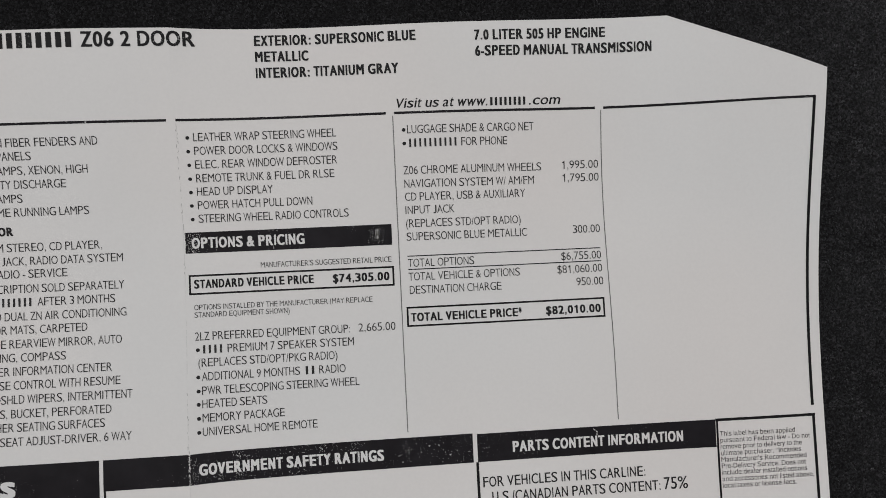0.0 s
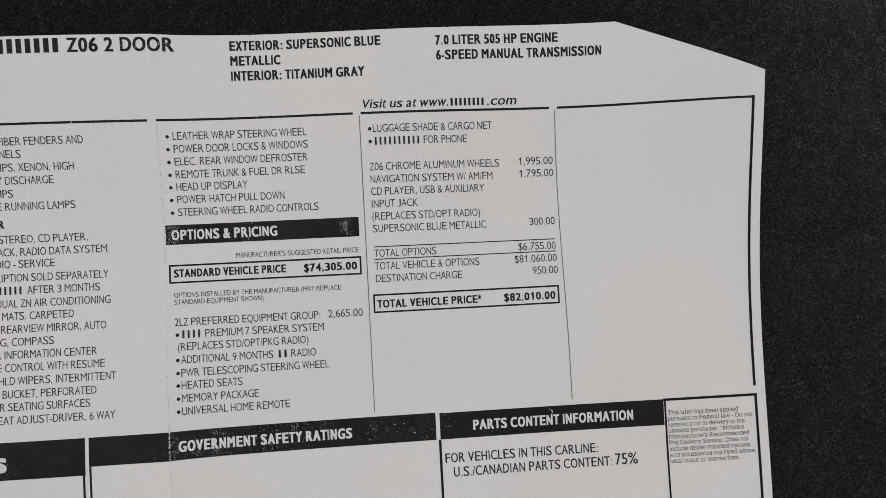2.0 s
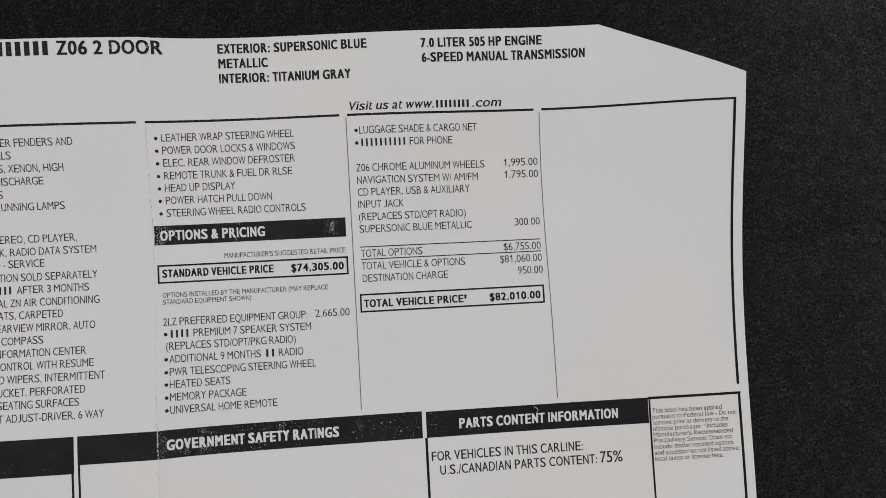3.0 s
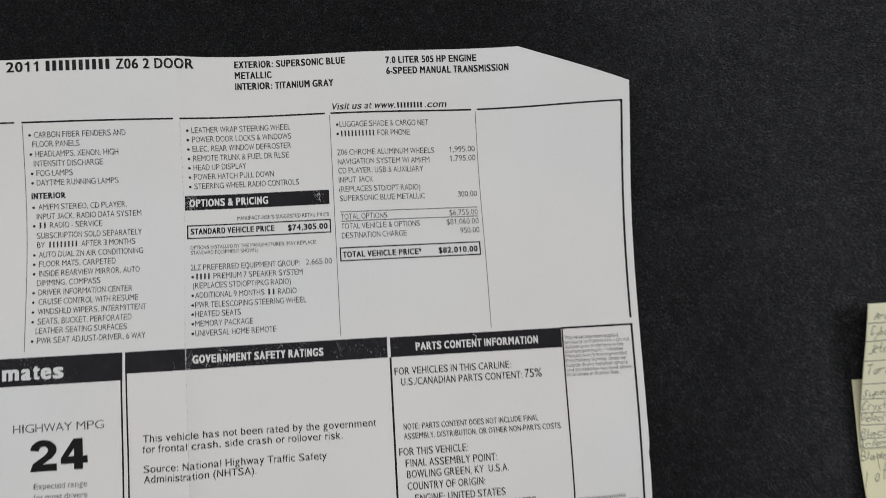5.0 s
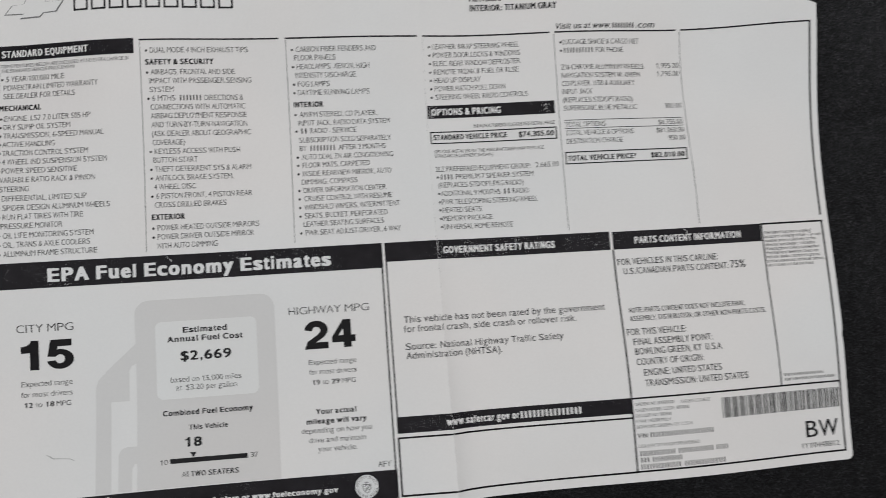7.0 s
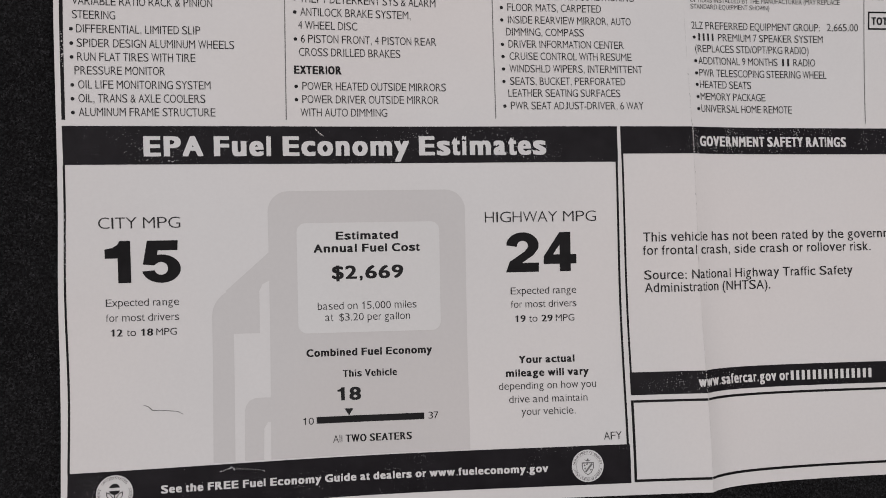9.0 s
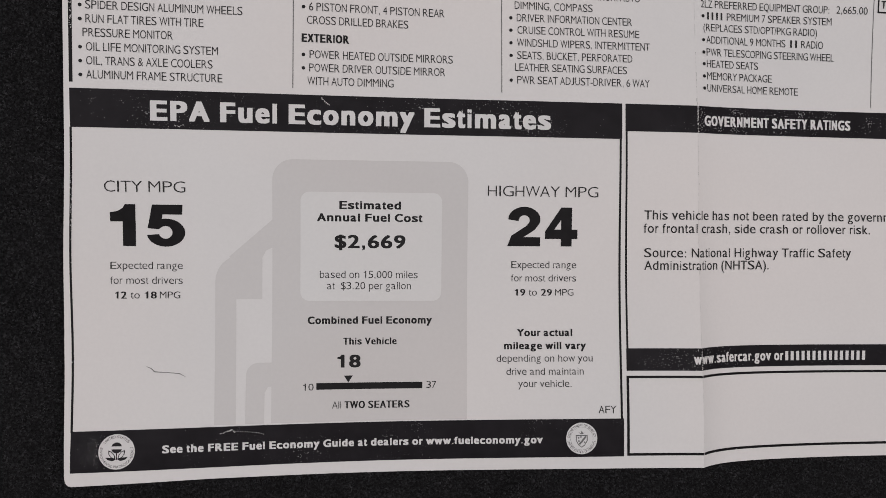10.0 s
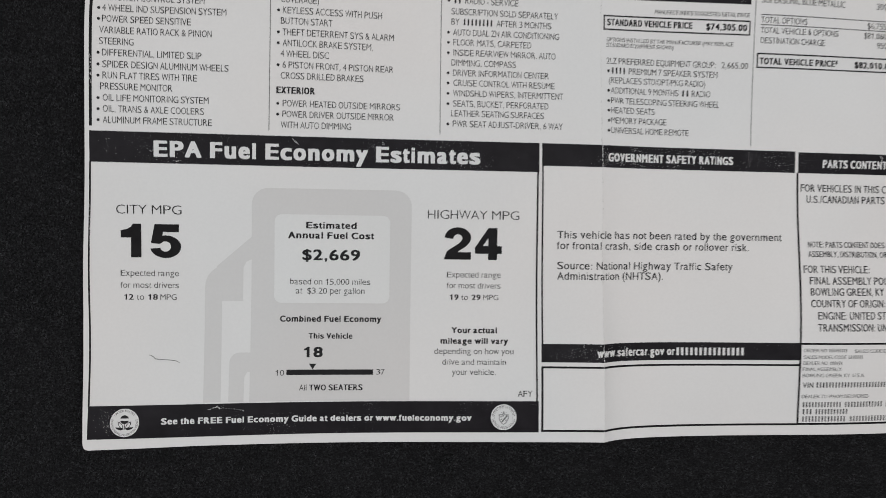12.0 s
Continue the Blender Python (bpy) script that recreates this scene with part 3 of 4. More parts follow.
say("2,665.00", 266.2, -70.85, 12.15)
masked(215.5, -75.25, 7.0)
say("PREMIUM 7 SPEAKER SYSTEM", 223.7, -75.25, 40.8)
say("(REPLACES STD/OPT/PKG RADIO)", 214.5, -79.45, 44.4)
say("ADDITIONAL 9 MONTHS", 215.5, -83.9, 31.1)
masked(247.8, -83.9, 4.0)
say("RADIO", 252.8, -83.9, 8.6)
for body, v, wide in (("PWR TELESCOPING STEERING WHEEL", -88.35, 50.2), ("HEATED SEATS", -92.55, 20.3), ("MEMORY PACKAGE", -96.95, 25.7), ("UNIVERSAL HOME REMOTE", -101.3, 36.1)):
    say(body, 215.5, v, wide)
for v in (-75.25, -83.9, -88.35, -92.55, -96.95, -101.3):
    dot(214.4, v + 1.2, 0.62)

# Price column.
COL_E = (
    ("LUGGAGE SHADE & CARGO NET", 284.9, -6.7, 42.2), ("FOR PHONE", 302.6, -11.1, 15.4), ("Z06 CHROME ALUMINUM WHEELS", 283.2, -19.95, 46.3),
    ("1,995.00", 336.75, -19.65, 12.5), ("NAVIGATION SYSTEM W/ AM/FM", 283.3, -24.35, 43.6), ("1,795.00", 336.85, -24.0, 12.5),
    ("CD PLAYER, USB & AUXILIARY", 283.3, -28.6, 40.4), ("INPUT JACK", 283.3, -32.95, 16.2), ("(REPLACES STD/OPT RADIO)", 283.3, -37.35, 38.5),
    ("SUPERSONIC BLUE METALLIC", 283.3, -41.7, 40.5), ("300.00", 339.75, -41.45, 9.4), ("TOTAL OPTIONS", 283.4, -50.4, 22.0), ("$6,755.00", 335.2, -50.4, 13.8),
    ("TOTAL VEHICLE & OPTIONS", 283.4, -54.9, 37.3), ("$81,060.00", 333.6, -54.85, 15.5), ("DESTINATION CHARGE", 283.6, -59.3, 30.6), ("950.00", 339.9, -59.2, 9.3),
)
for body, u, v, wide in COL_E:
    say(body, u, v, wide, 2.7, -0.007)
masked(284.9, -11.1, 16.6)
for v in (-6.7, -11.1):
    dot(283.8, v + 1.2, 0.62)
rect("total_line", 283.3, -46.95, 348.9, -46.6, TYPE)
rect("total_line", 283.4, -51.35, 349.0, -51.0, TYPE)
outline("price_frame", 282.25, -70.15, 349.2, -63.5, 0.6)
say("TOTAL VEHICLE PRICE*", 283.6, -68.4, 37.0, 2.8, 0.03)
say("$82,010.00", 328.9, -68.4, 18.8, 2.8, 0.03)

# Lower row: safety ratings.
gov_bar = rect("heading_bar", 184.8, -116.2, 302.3, -106.6, INK, label="black printed heading bar, flaked along the fold")
say("GOVERNMENT SAFETY RATINGS", 214.1, -113.5, 58.6, 3.6, 0.035, KNOCK, gov_bar)
rect("frame_line", 185.4, -229.0, 186.3, -201.45, LINEINK)
leaning_bar(185.6, -192.0, 186.3, -116.21, -0.75)
say("This vehicle has not been rated by the government", 192.0, -146.95, 103.4, 3.2, 0.006)
say("for frontal crash, side crash or rollover risk.", 191.9, -151.6, 88.0, 3.2, 0.006)
say("Source: National Highway Traffic Safety", 192.1, -160.2, 80.3, 3.2, 0.006)
say("Administration (NHTSA).", 192.2, -164.65, 48.4, 3.2, 0.006)
web_bar = rect("heading_bar", 185.5, -199.75, 303.3, -192.0, INK, label="black printed footer bar, flaked along the fold")
say("www.safercar.gov or", 209.4, -197.6, 36.9, 3.5, 0.03, KNOCK, web_bar)
masked(246.6, -197.7, 31.6, 3.4, KNOCK, web_bar, "word_bar", 0.55)
rect("frame_line", 186.31, -202.3, 303.3, -201.45, LINEINK)
rect("frame_line", 186.31, -229.0, 303.3, -228.1, LINEINK)

# Lower row: parts content.
part_bar = rect("heading_bar", 303.75, -116.2, 385.4, -106.9, INK, label="black printed heading bar")
say("PARTS CONTENT INFORMATION", 315.6, -113.6, 58.4, 3.6, 0.03, KNOCK, part_bar)
rect("frame_line", 303.1, -228.9, 304.0, -116.21, LINEINK)
rect("frame_line", 304.01, -192.8, 419.3, -191.95, LINEINK)
rect("frame_line", 304.01, -228.9, 419.3, -228.0, LINEINK)
rect("frame_line", 385.41, -107.6, 420.4, -106.65, LINEINK)
rect("frame_line", 419.31, -228.9, 420.3, -107.61, LINEINK)
rect("frame_line", 385.6, -191.94, 386.3, -107.61, LINEINK)
PARTS = (
    ("FOR VEHICLES IN THIS CARLINE:", 305.1, -124.5, 55.3, 3.3), ("U.S./CANADIAN PARTS CONTENT:", 307.9, -129.5, 57.4, 3.3), ("75%", 366.6, -129.4, 8.2, 4.0),
    ("NOTE: PARTS CONTENT DOES NOT INCLUDE FINAL", 308.0, -149.5, 63.3, 2.6), ("ASSEMBLY, DISTRIBUTION, OR OTHER NON-PARTS COSTS.", 307.9, -153.8, 74.4, 2.6),
    ("FOR THIS VEHICLE:", 305.3, -160.9, 31.9, 3.3), ("FINAL ASSEMBLY POINT:", 308.0, -166.0, 42.4, 3.3), ("BOWLING GREEN, KY  U.S.A.", 308.3, -170.9, 47.1, 3.3),
    ("COUNTRY OF ORIGIN:", 308.3, -176.1, 35.7, 3.3), ("ENGINE: UNITED STATES", 311.5, -181.5, 41.7, 3.3), ("TRANSMISSION: UNITED STATES", 311.5, -186.8, 55.9, 3.3),
)
for body, u, v, wide, cap in PARTS:
    say(body, u, v, wide, cap, 0.008)
FINE = (
    ("This label has been applied", 26.1), ("pursuant to Federal law - Do not", 31.3), ("remove prior to delivery to the", 28.3), ("ultimate purchaser. *Includes", 27.9),
    ("Manufacturer's Recommended", 29.6), ("Pre-Delivery Service. Does not", 29.2), ("include dealer installed options", 29.6), ("and accessories not listed above,", 31.8), ("local taxes or license fees.", 25.6),
)
for k, (body, wide) in enumerate(FINE):
    say(body, 386.75, -112.65 - 2.18 * k, wide, 1.65, 0.0, PLAINTYPE)
masked(387.8, -187.6, 23.0, 1.4, FADED, share=0.42)
masked(387.8, -190.0, 29.4, 1.4, FADED, share=0.42)

# Lower row: order block, numbers and addresses as plain bars.
for body, u, v, wide in (
    ("ORDER NO", 305.1, -196.1, 10.6), ("SALES CODE E", 329.0, -196.4, 15.5), ("SALES MODEL CODE", 305.1, -199.1, 20.0), ("DEALER NO", 305.0, -201.8, 11.3),
    ("FINAL ASSEMBLY:", 304.9, -204.5, 18.4), ("BOWLING GREEN, KY  U.S.A.", 305.0, -207.3, 29.3), ("DEALER TO WHOM DELIVERED", 305.1, -216.8, 31.7),
):
    say(body, u, v, wide, 1.6, 0.0, FADED)
for u, v, wide in ((316.6, -196.1, 8.9), (326.0, -199.1, 7.2), (317.2, -201.8, 6.2)):
    masked(u, v, wide, 1.6, FADED, share=0.38)
say("VIN", 305.1, -212.0, 5.0, 2.3, 0.01)
masked(311.2, -212.0, 34.0, 2.4, share=0.38)
for u, v, wide in ((305.3, -220.9, 18.6), (325.2, -220.9, 19.0), (345.5, -220.9, 6.8), (305.3, -224.1, 5.0), (311.4, -224.1, 15.8), (305.3, -227.4, 21.0), (328.0, -227.4, 22.4)):
    masked(u, v, wide, 2.4, PLAINTYPE, share=0.38)
say("BW", 397.9, -220.1, 18.9, 8.4, 0.0095, TYPE)
say("1YY0448812", 394.5, -225.65, 22.1, 2.7)


def barcode():
    rnd = random.Random(5)
    back = rect("barcode", 350.4, -205.9, 417.9, -195.3, PANEL, label="black and white bar code strip", up=0.06)
    u, thin, swell = 350.8, 0.216, 0.02
    for _ in range(19):
        wide = set(rnd.sample((0, 2, 4, 6, 8), 2)) | {rnd.choice((1, 3, 3, 5))}
        for k in range(9):
            across = thin * (3.1 if k in wide else 1.0)
            if k % 2 == 0:
                rect("barcode_line", u, -205.7, u + across + swell, -195.5, PLAINTYPE, back)
            u += across
        u += 1.3 * thin


barcode()

# Lower row: fuel economy.
fuel_bar = rect("heading_bar", 0.1, -119.0, 183.6, -106.6, INK, label="black printed heading bar, speckled with flakes")
say("EPA Fuel Economy Estimates", 24.9, -116.4, 133.3, 6.5, 0.042, KNOCK, fuel_bar)
foot_bar = rect("heading_bar", 1.05, -229.2, 184.3, -216.1, INK, label="black printed footer bar, speckled with flakes", drop=0.6)
say("See the FREE Fuel Economy Guide at dealers or www.fueleconomy.gov", 29.2, -224.4, 126.6, 2.5, 0.042, KNOCK, foot_bar)
bowed_line(0.15, 0.85, -217.0, -119.01)
leaning_bar(183.2, -216.3, 183.95, -119.01, -0.5)


def arc(cu, cv, r, a0, a1, n=8):
    return [(cu + r * math.cos(math.radians(a0 + (a1 - a0) * k / n)), cv + r * math.sin(math.radians(a0 + (a1 - a0) * k / n))) for k in range(n + 1)]


def filled(name, loop, material, parent, label="", up=0.06, cuts=9):
    """A printed shape from its outline, cut up finely enough to follow the sheet."""
    bm = bmesh.new()
    bm.faces.new([bm.verts.new((u, v, 0)) for u, v in loop])
    us, vs = [p[0] for p in loop], [p[1] for p in loop]
    for axis, lo, hi in ((0, min(us), max(us)), (1, min(vs), max(vs))):
        n = max(1, int((hi - lo) / 4.0))
        for k in range(1, n):
            at, way = [0, 0, 0], [0, 0, 0]
            at[axis], way[axis] = lo + (hi - lo) * k / n, 1
            bmesh.ops.bisect_plane(bm, geom=bm.verts[:] + bm.edges[:] + bm.faces[:], plane_co=at, plane_no=way)
    bm.verts.index_update()
    verts = [on_sheet(v.co.x, v.co.y, up) for v in bm.verts]
    faces = [tuple(v.index for v in f.verts) for f in bm.faces]
    bm.free()
    if faces:
        return mesh_object(name, verts, faces, material, parent, label)


def pump():
    body = [(63.7, -216.0), (129.6, -216.0)] + arc(122.8, -134.8, 6.8, 0, 90) + arc(70.5, -134.8, 6.8, 90, 180)
    main = filled("pump_graphic", body, GREYINK, LABEL, "pale grey printed fuel pump silhouette")
    window = arc(117.7, -141.7, 3.0, 0, 90) + arc(76.0, -141.7, 3.0, 90, 180) + arc(76.0, -172.5, 3.0, 180, 270) + arc(117.7, -172.5, 3.0, 270, 360)
    filled("pump_window", window, PANEL, main, up=0.10)
    arm = [(63.69, -148.2), (49.6, -160.6)] + arc(54.0, -169.0, 9.0, 118, 180, 6) + [(45.4, -216.0), (52.3, -216.0), (51.9, -174.9), (60.4, -174.9), (60.4, -161.0), (61.6, -158.6), (63.69, -157.6)]
    filled("pump_nozzle", arm, GREYINK, main)
    hose = [(55.3, -216.0), (55.4, -200.0)] + arc(59.4, -200.0, 4.0, 172, 92, 5) + [(63.69, -196.0), (63.69, -203.9), (62.6, -204.0), (61.5, -206.0), (61.4, -216.0)]
    filled("pump_hose", hose[::-1], GREYINK, main)


pump()
FIGURES_CITY = (
    ("CITY MPG", 9.9, -139.6, 25.7, 3.7, -0.012), ("Expected range", 11.4, -164.9, 23.1, 2.4, -0.008),
    ("for most drivers", 11.4, -169.8, 23.1, 2.4, -0.008), ("12", 12.9, -174.6, 3.7, 2.3, 0.03), ("to", 17.9, -174.6, 2.9, 2.3, -0.006), ("18", 22.3, -174.6, 3.9, 2.3, 0.03), ("MPG", 27.2, -174.6, 6.5, 2.3, -0.006),
)
FIGURES_HIGHWAY = (
    ("HIGHWAY MPG", 136.4, -139.5, 38.9, 3.7, -0.012), ("Expected range", 144.9, -164.2, 22.9, 2.4, -0.008),
    ("for most drivers", 144.9, -168.8, 22.9, 2.4, -0.008), ("19", 146.2, -173.7, 3.7, 2.3, 0.03), ("to", 151.1, -173.7, 2.9, 2.3, -0.006), ("29", 155.4, -173.7, 3.9, 2.3, 0.03), ("MPG", 160.4, -173.7, 6.5, 2.3, -0.006),
    ("Your actual", 147.1, -187.7, 19.3, 2.45, 0.034), ("mileage will vary", 142.5, -192.2, 28.7, 2.45, 0.034), ("depending on how you", 139.9, -196.5, 33.6, 2.4, -0.008),
    ("drive and maintain", 143.3, -201.0, 27.0, 2.4, -0.008), ("your vehicle.", 147.4, -205.2, 18.6, 2.4, -0.008), ("AFY", 175.4, -214.3, 6.2, 2.6, 0.0),
)
FIGURES_COST = (
    ("Estimated", 85.9, -144.4, 20.8, 2.7, 0.036), ("Annual Fuel Cost", 78.5, -148.6, 35.5, 2.7, 0.036), ("$2,669", 84.4, -157.6, 23.9, 4.5, 0.03),
    ("based on 15,000 miles", 79.5, -167.8, 33.1, 2.5, -0.008), ("at  $3.20 per gallon", 81.9, -171.6, 28.4, 2.5, -0.008), ("Combined Fuel Economy", 75.5, -183.3, 42.0, 2.5, 0.034),
    ("This Vehicle", 87.4, -190.3, 18.1, 2.3, 0.034), ("18", 85.5, -198.0, 7.8, 4.3, 0.035), ("10", 74.1, -205.5, 3.5, 2.3, -0.006), ("37", 115.7, -205.2, 3.4, 2.3, -0.006),
    ("All", 83.8, -211.7, 3.0, 2.4, -0.008), ("TWO SEATERS", 87.9, -211.7, 22.1, 2.4, 0.032),
)
for body, u, v, wide, cap, weight in FIGURES_CITY + FIGURES_HIGHWAY + FIGURES_COST:
    say(body, u, v, wide, cap, weight)


def big_figure(name, pieces, u, v, scale):
    """A heavy figure of one or more closed outlines, in units of a sixtieth of its size."""
    top = None
    for loop in pieces:
        ob = filled(name, [(u + x * scale, v + y * scale) for x, y in loop], LINEINK, top or LABEL, up=0.14)
        top = top or ob


def ellipse(cx, cy, rx, ry, a0, a1, n=14):
    return [(cx + rx * math.cos(math.radians(a0 + (a1 - a0) * k / n)), cy + ry * math.sin(math.radians(a0 + (a1 - a0) * k / n))) for k in range(n + 1)]


ONE = [[(0, 95), (0, 130), (30, 136), (48, 148), (56, 162), (95, 162), (95, 0), (47, 0), (47, 95)]]
FIVE = [[(22, 162), (137, 162), (135, 124), (61, 124), (56, 96)] + ellipse(73, 53, 73, 55, 102, -170, 22) + [(46, 47)] + ellipse(72, 54, 26, 25, 195, 490, 16) + [(46, 66), (4, 70)]]
TWO = [[(0, 0), (102, 0), (102, 28), (50, 28), (84, 50)] + ellipse(52, 82, 50, 39, -20, 180, 16) + [(34, 77)] + ellipse(52, 80, 17, 15, 170, -25, 10) + [(58, 62), (12, 32)]]
FOUR = [
    [(0, 46), (50, 120), (50, 82), (29, 52), (29, 23), (0, 23)], [(29, 52), (50, 52), (50, 23), (29, 23)],
    [(50, 120), (84, 120), (84, 0), (50, 0)], [(84, 52), (102, 52), (102, 23), (84, 23)],
]
big_figure("city_figure", ONE, 11.5, -157.3, 0.0848)
big_figure("city_figure", FIVE, 23.0, -157.3, 0.0845)
big_figure("highway_figure", TWO, 143.4, -156.6, 0.1125)
big_figure("highway_figure", FOUR, 156.6, -156.6, 0.1125)
rect("scale_bar", 78.5, -205.3, 114.3, -203.1, HEADTYPE)
mesh_object("scale_pointer", [on_sheet(87.7, -200.7, 0.15), on_sheet(89.2, -203.0, 0.15), on_sheet(90.7, -200.7, 0.15)], [(0, 1, 2)], TYPE, LABEL)


def ring_text(body, cu, cv, r, cap, middle, sweep, material, parent, outward=True):
    """Small lettering round a seal, its middle at the given angle."""
    points, faces = set_type(body, 0.0, False)
    x0, x1 = min(p[0] for p in points), max(p[0] for p in points)
    verts = []
    for x, y in points:
        k = (x - x0) / (x1 - x0) - 0.5
        if outward:
            a, q = math.radians(middle - k * sweep), r + y * cap
        else:
            a, q = math.radians(middle + k * sweep), r + (1 - y) * cap
        verts.append(on_sheet(cu + q * math.cos(a), cv + q * math.sin(a), 0.24))
    return mesh_object("ring_text", verts, faces, material, parent)


def seal(cu, cv, r, flower):
    """A white round seal with lettering round it and a dark device."""
    disc = filled("agency_seal", arc(cu, cv, r, 0, 360, 36)[:-1], KNOCK, foot_bar, "round white printed seal with a dark device", 0.16)
    verts, faces = [], []

    def ring(r0, r1, a0, a1, n):
        start = len(verts)
        for k in range(n + 1):
            a = math.radians(a0 + (a1 - a0) * k / n)
            verts.extend([on_sheet(cu + q * math.cos(a), cv + q * math.sin(a), 0.22) for q in (r0, r1)])
        faces.extend([(start + 2 * k, start + 2 * k + 1, start + 2 * k + 3, start + 2 * k + 2) for k in range(n)])

    def shape(points):
        start = len(verts)
        verts.extend([on_sheet(cu + x * r, cv + y * r, 0.22) for x, y in points])
        faces.append(tuple(range(start, len(verts))))

    def rim(points, wide):
        cx, cy = sum(p[0] for p in points) / len(points), sum(p[1] for p in points) / len(points)
        for (xa, ya), (xb, yb) in zip(points, points[1:] + points[:1]):
            k = 1 - wide
            shape([(xa, ya), (xb, yb), (cx + (xb - cx) * k, cy + (yb - cy) * k), (cx + (xa - cx) * k, cy + (ya - cy) * k)])

    if flower:
        ring_text("UNITED STATES", cu, cv, r * 0.78, r * 0.15, 90, 105, FADED, disc)
        ring_text("ENVIRONMENTAL PROTECTION AGENCY", cu, cv, r * 0.78, r * 0.15, 270, 215, FADED, disc, False)
        shape(arc(0, 0.24, 0.30, 14, 166, 10))
        shape(arc(0, 0.22, 0.30, 194, 346, 10))
        shape([(-0.025, -0.05), (0.025, -0.05), (0.03, -0.46), (-0.03, -0.46)])
        for s in (-1, 1):
            rim([(s * 0.05, -0.46), (s * 0.10, -0.20), (s * 0.26, 0.02), (s * 0.46, 0.10), (s * 0.44, -0.12), (s * 0.30, -0.34)], 0.30)
            shape([(s * 0.05, -0.44), (s * 0.28, -0.33), (s * 0.62, -0.30), (s * 0.50, -0.44), (s * 0.24, -0.52)])
    else:
        ring_text("DEPARTMENT OF ENERGY", cu, cv, r * 0.78, r * 0.14, 90, 170, FADED, disc)
        ring_text("UNITED STATES OF AMERICA", cu, cv, r * 0.78, r * 0.14, 270, 160, FADED, disc, False)
        ring(r * 0.72, r * 0.735, 0, 360, 36)
        rim([(-0.38, 0.22), (0.38, 0.22), (0.38, -0.14), (0.2, -0.44), (0.0, -0.58), (-0.2, -0.44), (-0.38, -0.14)], 0.16)
        shape([(-0.20, -0.34), (-0.10, -0.40), (0.32, 0.10), (0.22, 0.16)])
        for x, y in ((-0.2, 0.04), (0.18, -0.24), (-0.05, 0.1), (-0.18, -0.16)):
            shape(arc(x, y, 0.055, 0, 360, 8)[:-1])
        shape([(-0.24, 0.40), (-0.06, 0.34), (0.0, 0.50), (0.08, 0.34), (0.24, 0.40), (0.06, 0.28), (-0.06, 0.28)])
    mesh_object("seal_device", verts, faces, TYPE if flower else MIDGREY, disc)


seal(15.2, -223.4, 5.6, True)
seal(169.4, -222.85, 5.45, False)


# ---- wear of the sheet ----
def scratch(points, wide, material, parent, name="scratch"):
    """A thin uneven stroke along a few stops."""
    verts, faces = [], []
    n = len(points)
    for k, (u, v) in enumerate(points):
        a, b = points[max(0, k - 1)], points[min(n - 1, k + 1)]
        du, dv = b[0] - a[0], b[1] - a[1]
        size = math.hypot(du, dv) or 1.0
        half = wide / 2 * (0.35 if k in (0, n - 1) else 0.8 + 0.4 * ((k * 7) % 3) / 2)
        for s in (-1, 1):
            verts.append(on_sheet(u - s * dv / size * half, v + s * du / size * half, 0.24))
    faces = [(2 * k, 2 * k + 1, 2 * k + 3, 2 * k + 2) for k in range(n - 1)]
    return mesh_object(name, verts, faces, material, parent)


def flakes(name, spots, parent, seed, label="", fold=False):
    """Small ragged chips where toner has broken off. Spots: across from, to (counted from the fold where so said), up from, to, how many, size."""
    rnd = random.Random(seed)
    verts, faces = [], []
    for u0, u1, v0, v1, many, size in spots:
        for _ in range(many):
            u, v, k = rnd.triangular(u0, u1), rnd.uniform(v0, v1), rnd.randint(4, 6)
            a, b, turn = size * rnd.uniform(0.3, 1.0), size * rnd.uniform(0.3, 1.4), rnd.random() * 6.3
            start = len(verts)
            if fold:
                u += fold_at(v)
            for j in range(k):
                w = turn + 2 * math.pi * j / k
                verts.append(on_sheet(u + a * math.cos(w) * rnd.uniform(0.6, 1.2), v + b * math.sin(w) * rnd.uniform(0.6, 1.2), 0.22))
            faces.append(tuple(range(start, start + k)))
    return tagged(mesh_object(name, verts, faces, WEAR, parent, label), kind="stuff")


def worn_line(points, parent, seed, many=26, size=0.13):
    """A rubbed scratch: chips scattered along a bent line."""
    spots = []
    for (u0, v0), (u1, v1) in zip(points, points[1:]):
        for k in range(6):
            u, v = u0 + (u1 - u0) * k / 6, v0 + (v1 - v0) * k / 6
            spots.append((u - 0.25, u + 0.35, v - 0.16, v + 0.16, max(1, many // (6 * (len(points) - 1))), size))
    return flakes("scratch", spots, parent, seed)


flakes("toner_flakes", [(-0.1, 0.7, -42.7, -36.0, 90, 0.2), (0.5, 5.5, -42.5, -36.5, 240, 0.10), (2, 13, -42.3, -36.7, 40, 0.08), (59, 66, -42.2, -36.6, 80, 0.1), (61.5, 64, -40.5, -37.5, 50, 0.14)], opt_bar, 11, "white flakes where toner cracked along the fold", True)
flakes("toner_flakes", [(-0.3, 0.45, -116.1, -106.7, 90, 0.17), (0.2, 3.5, -116, -107, 60, 0.1), (-9, 9, -115.8, -107.2, 24, 0.08), (13, 18, -108.8, -107, 40, 0.11), (12.5, 16, -112, -109, 20, 0.09), (12, 18.5, -115.8, -112.5, 56, 0.1),
    (8, 10.5, -115.5, -113.5, 16, 0.1), (40, 43, -109.5, -107, 22, 0.11), (43.5, 48.5, -115.5, -111, 30, 0.09), (48, 56, -109.5, -107, 36, 0.09), (67, 71, -112, -107.6, 28, 0.1)], gov_bar, 12, fold=True)
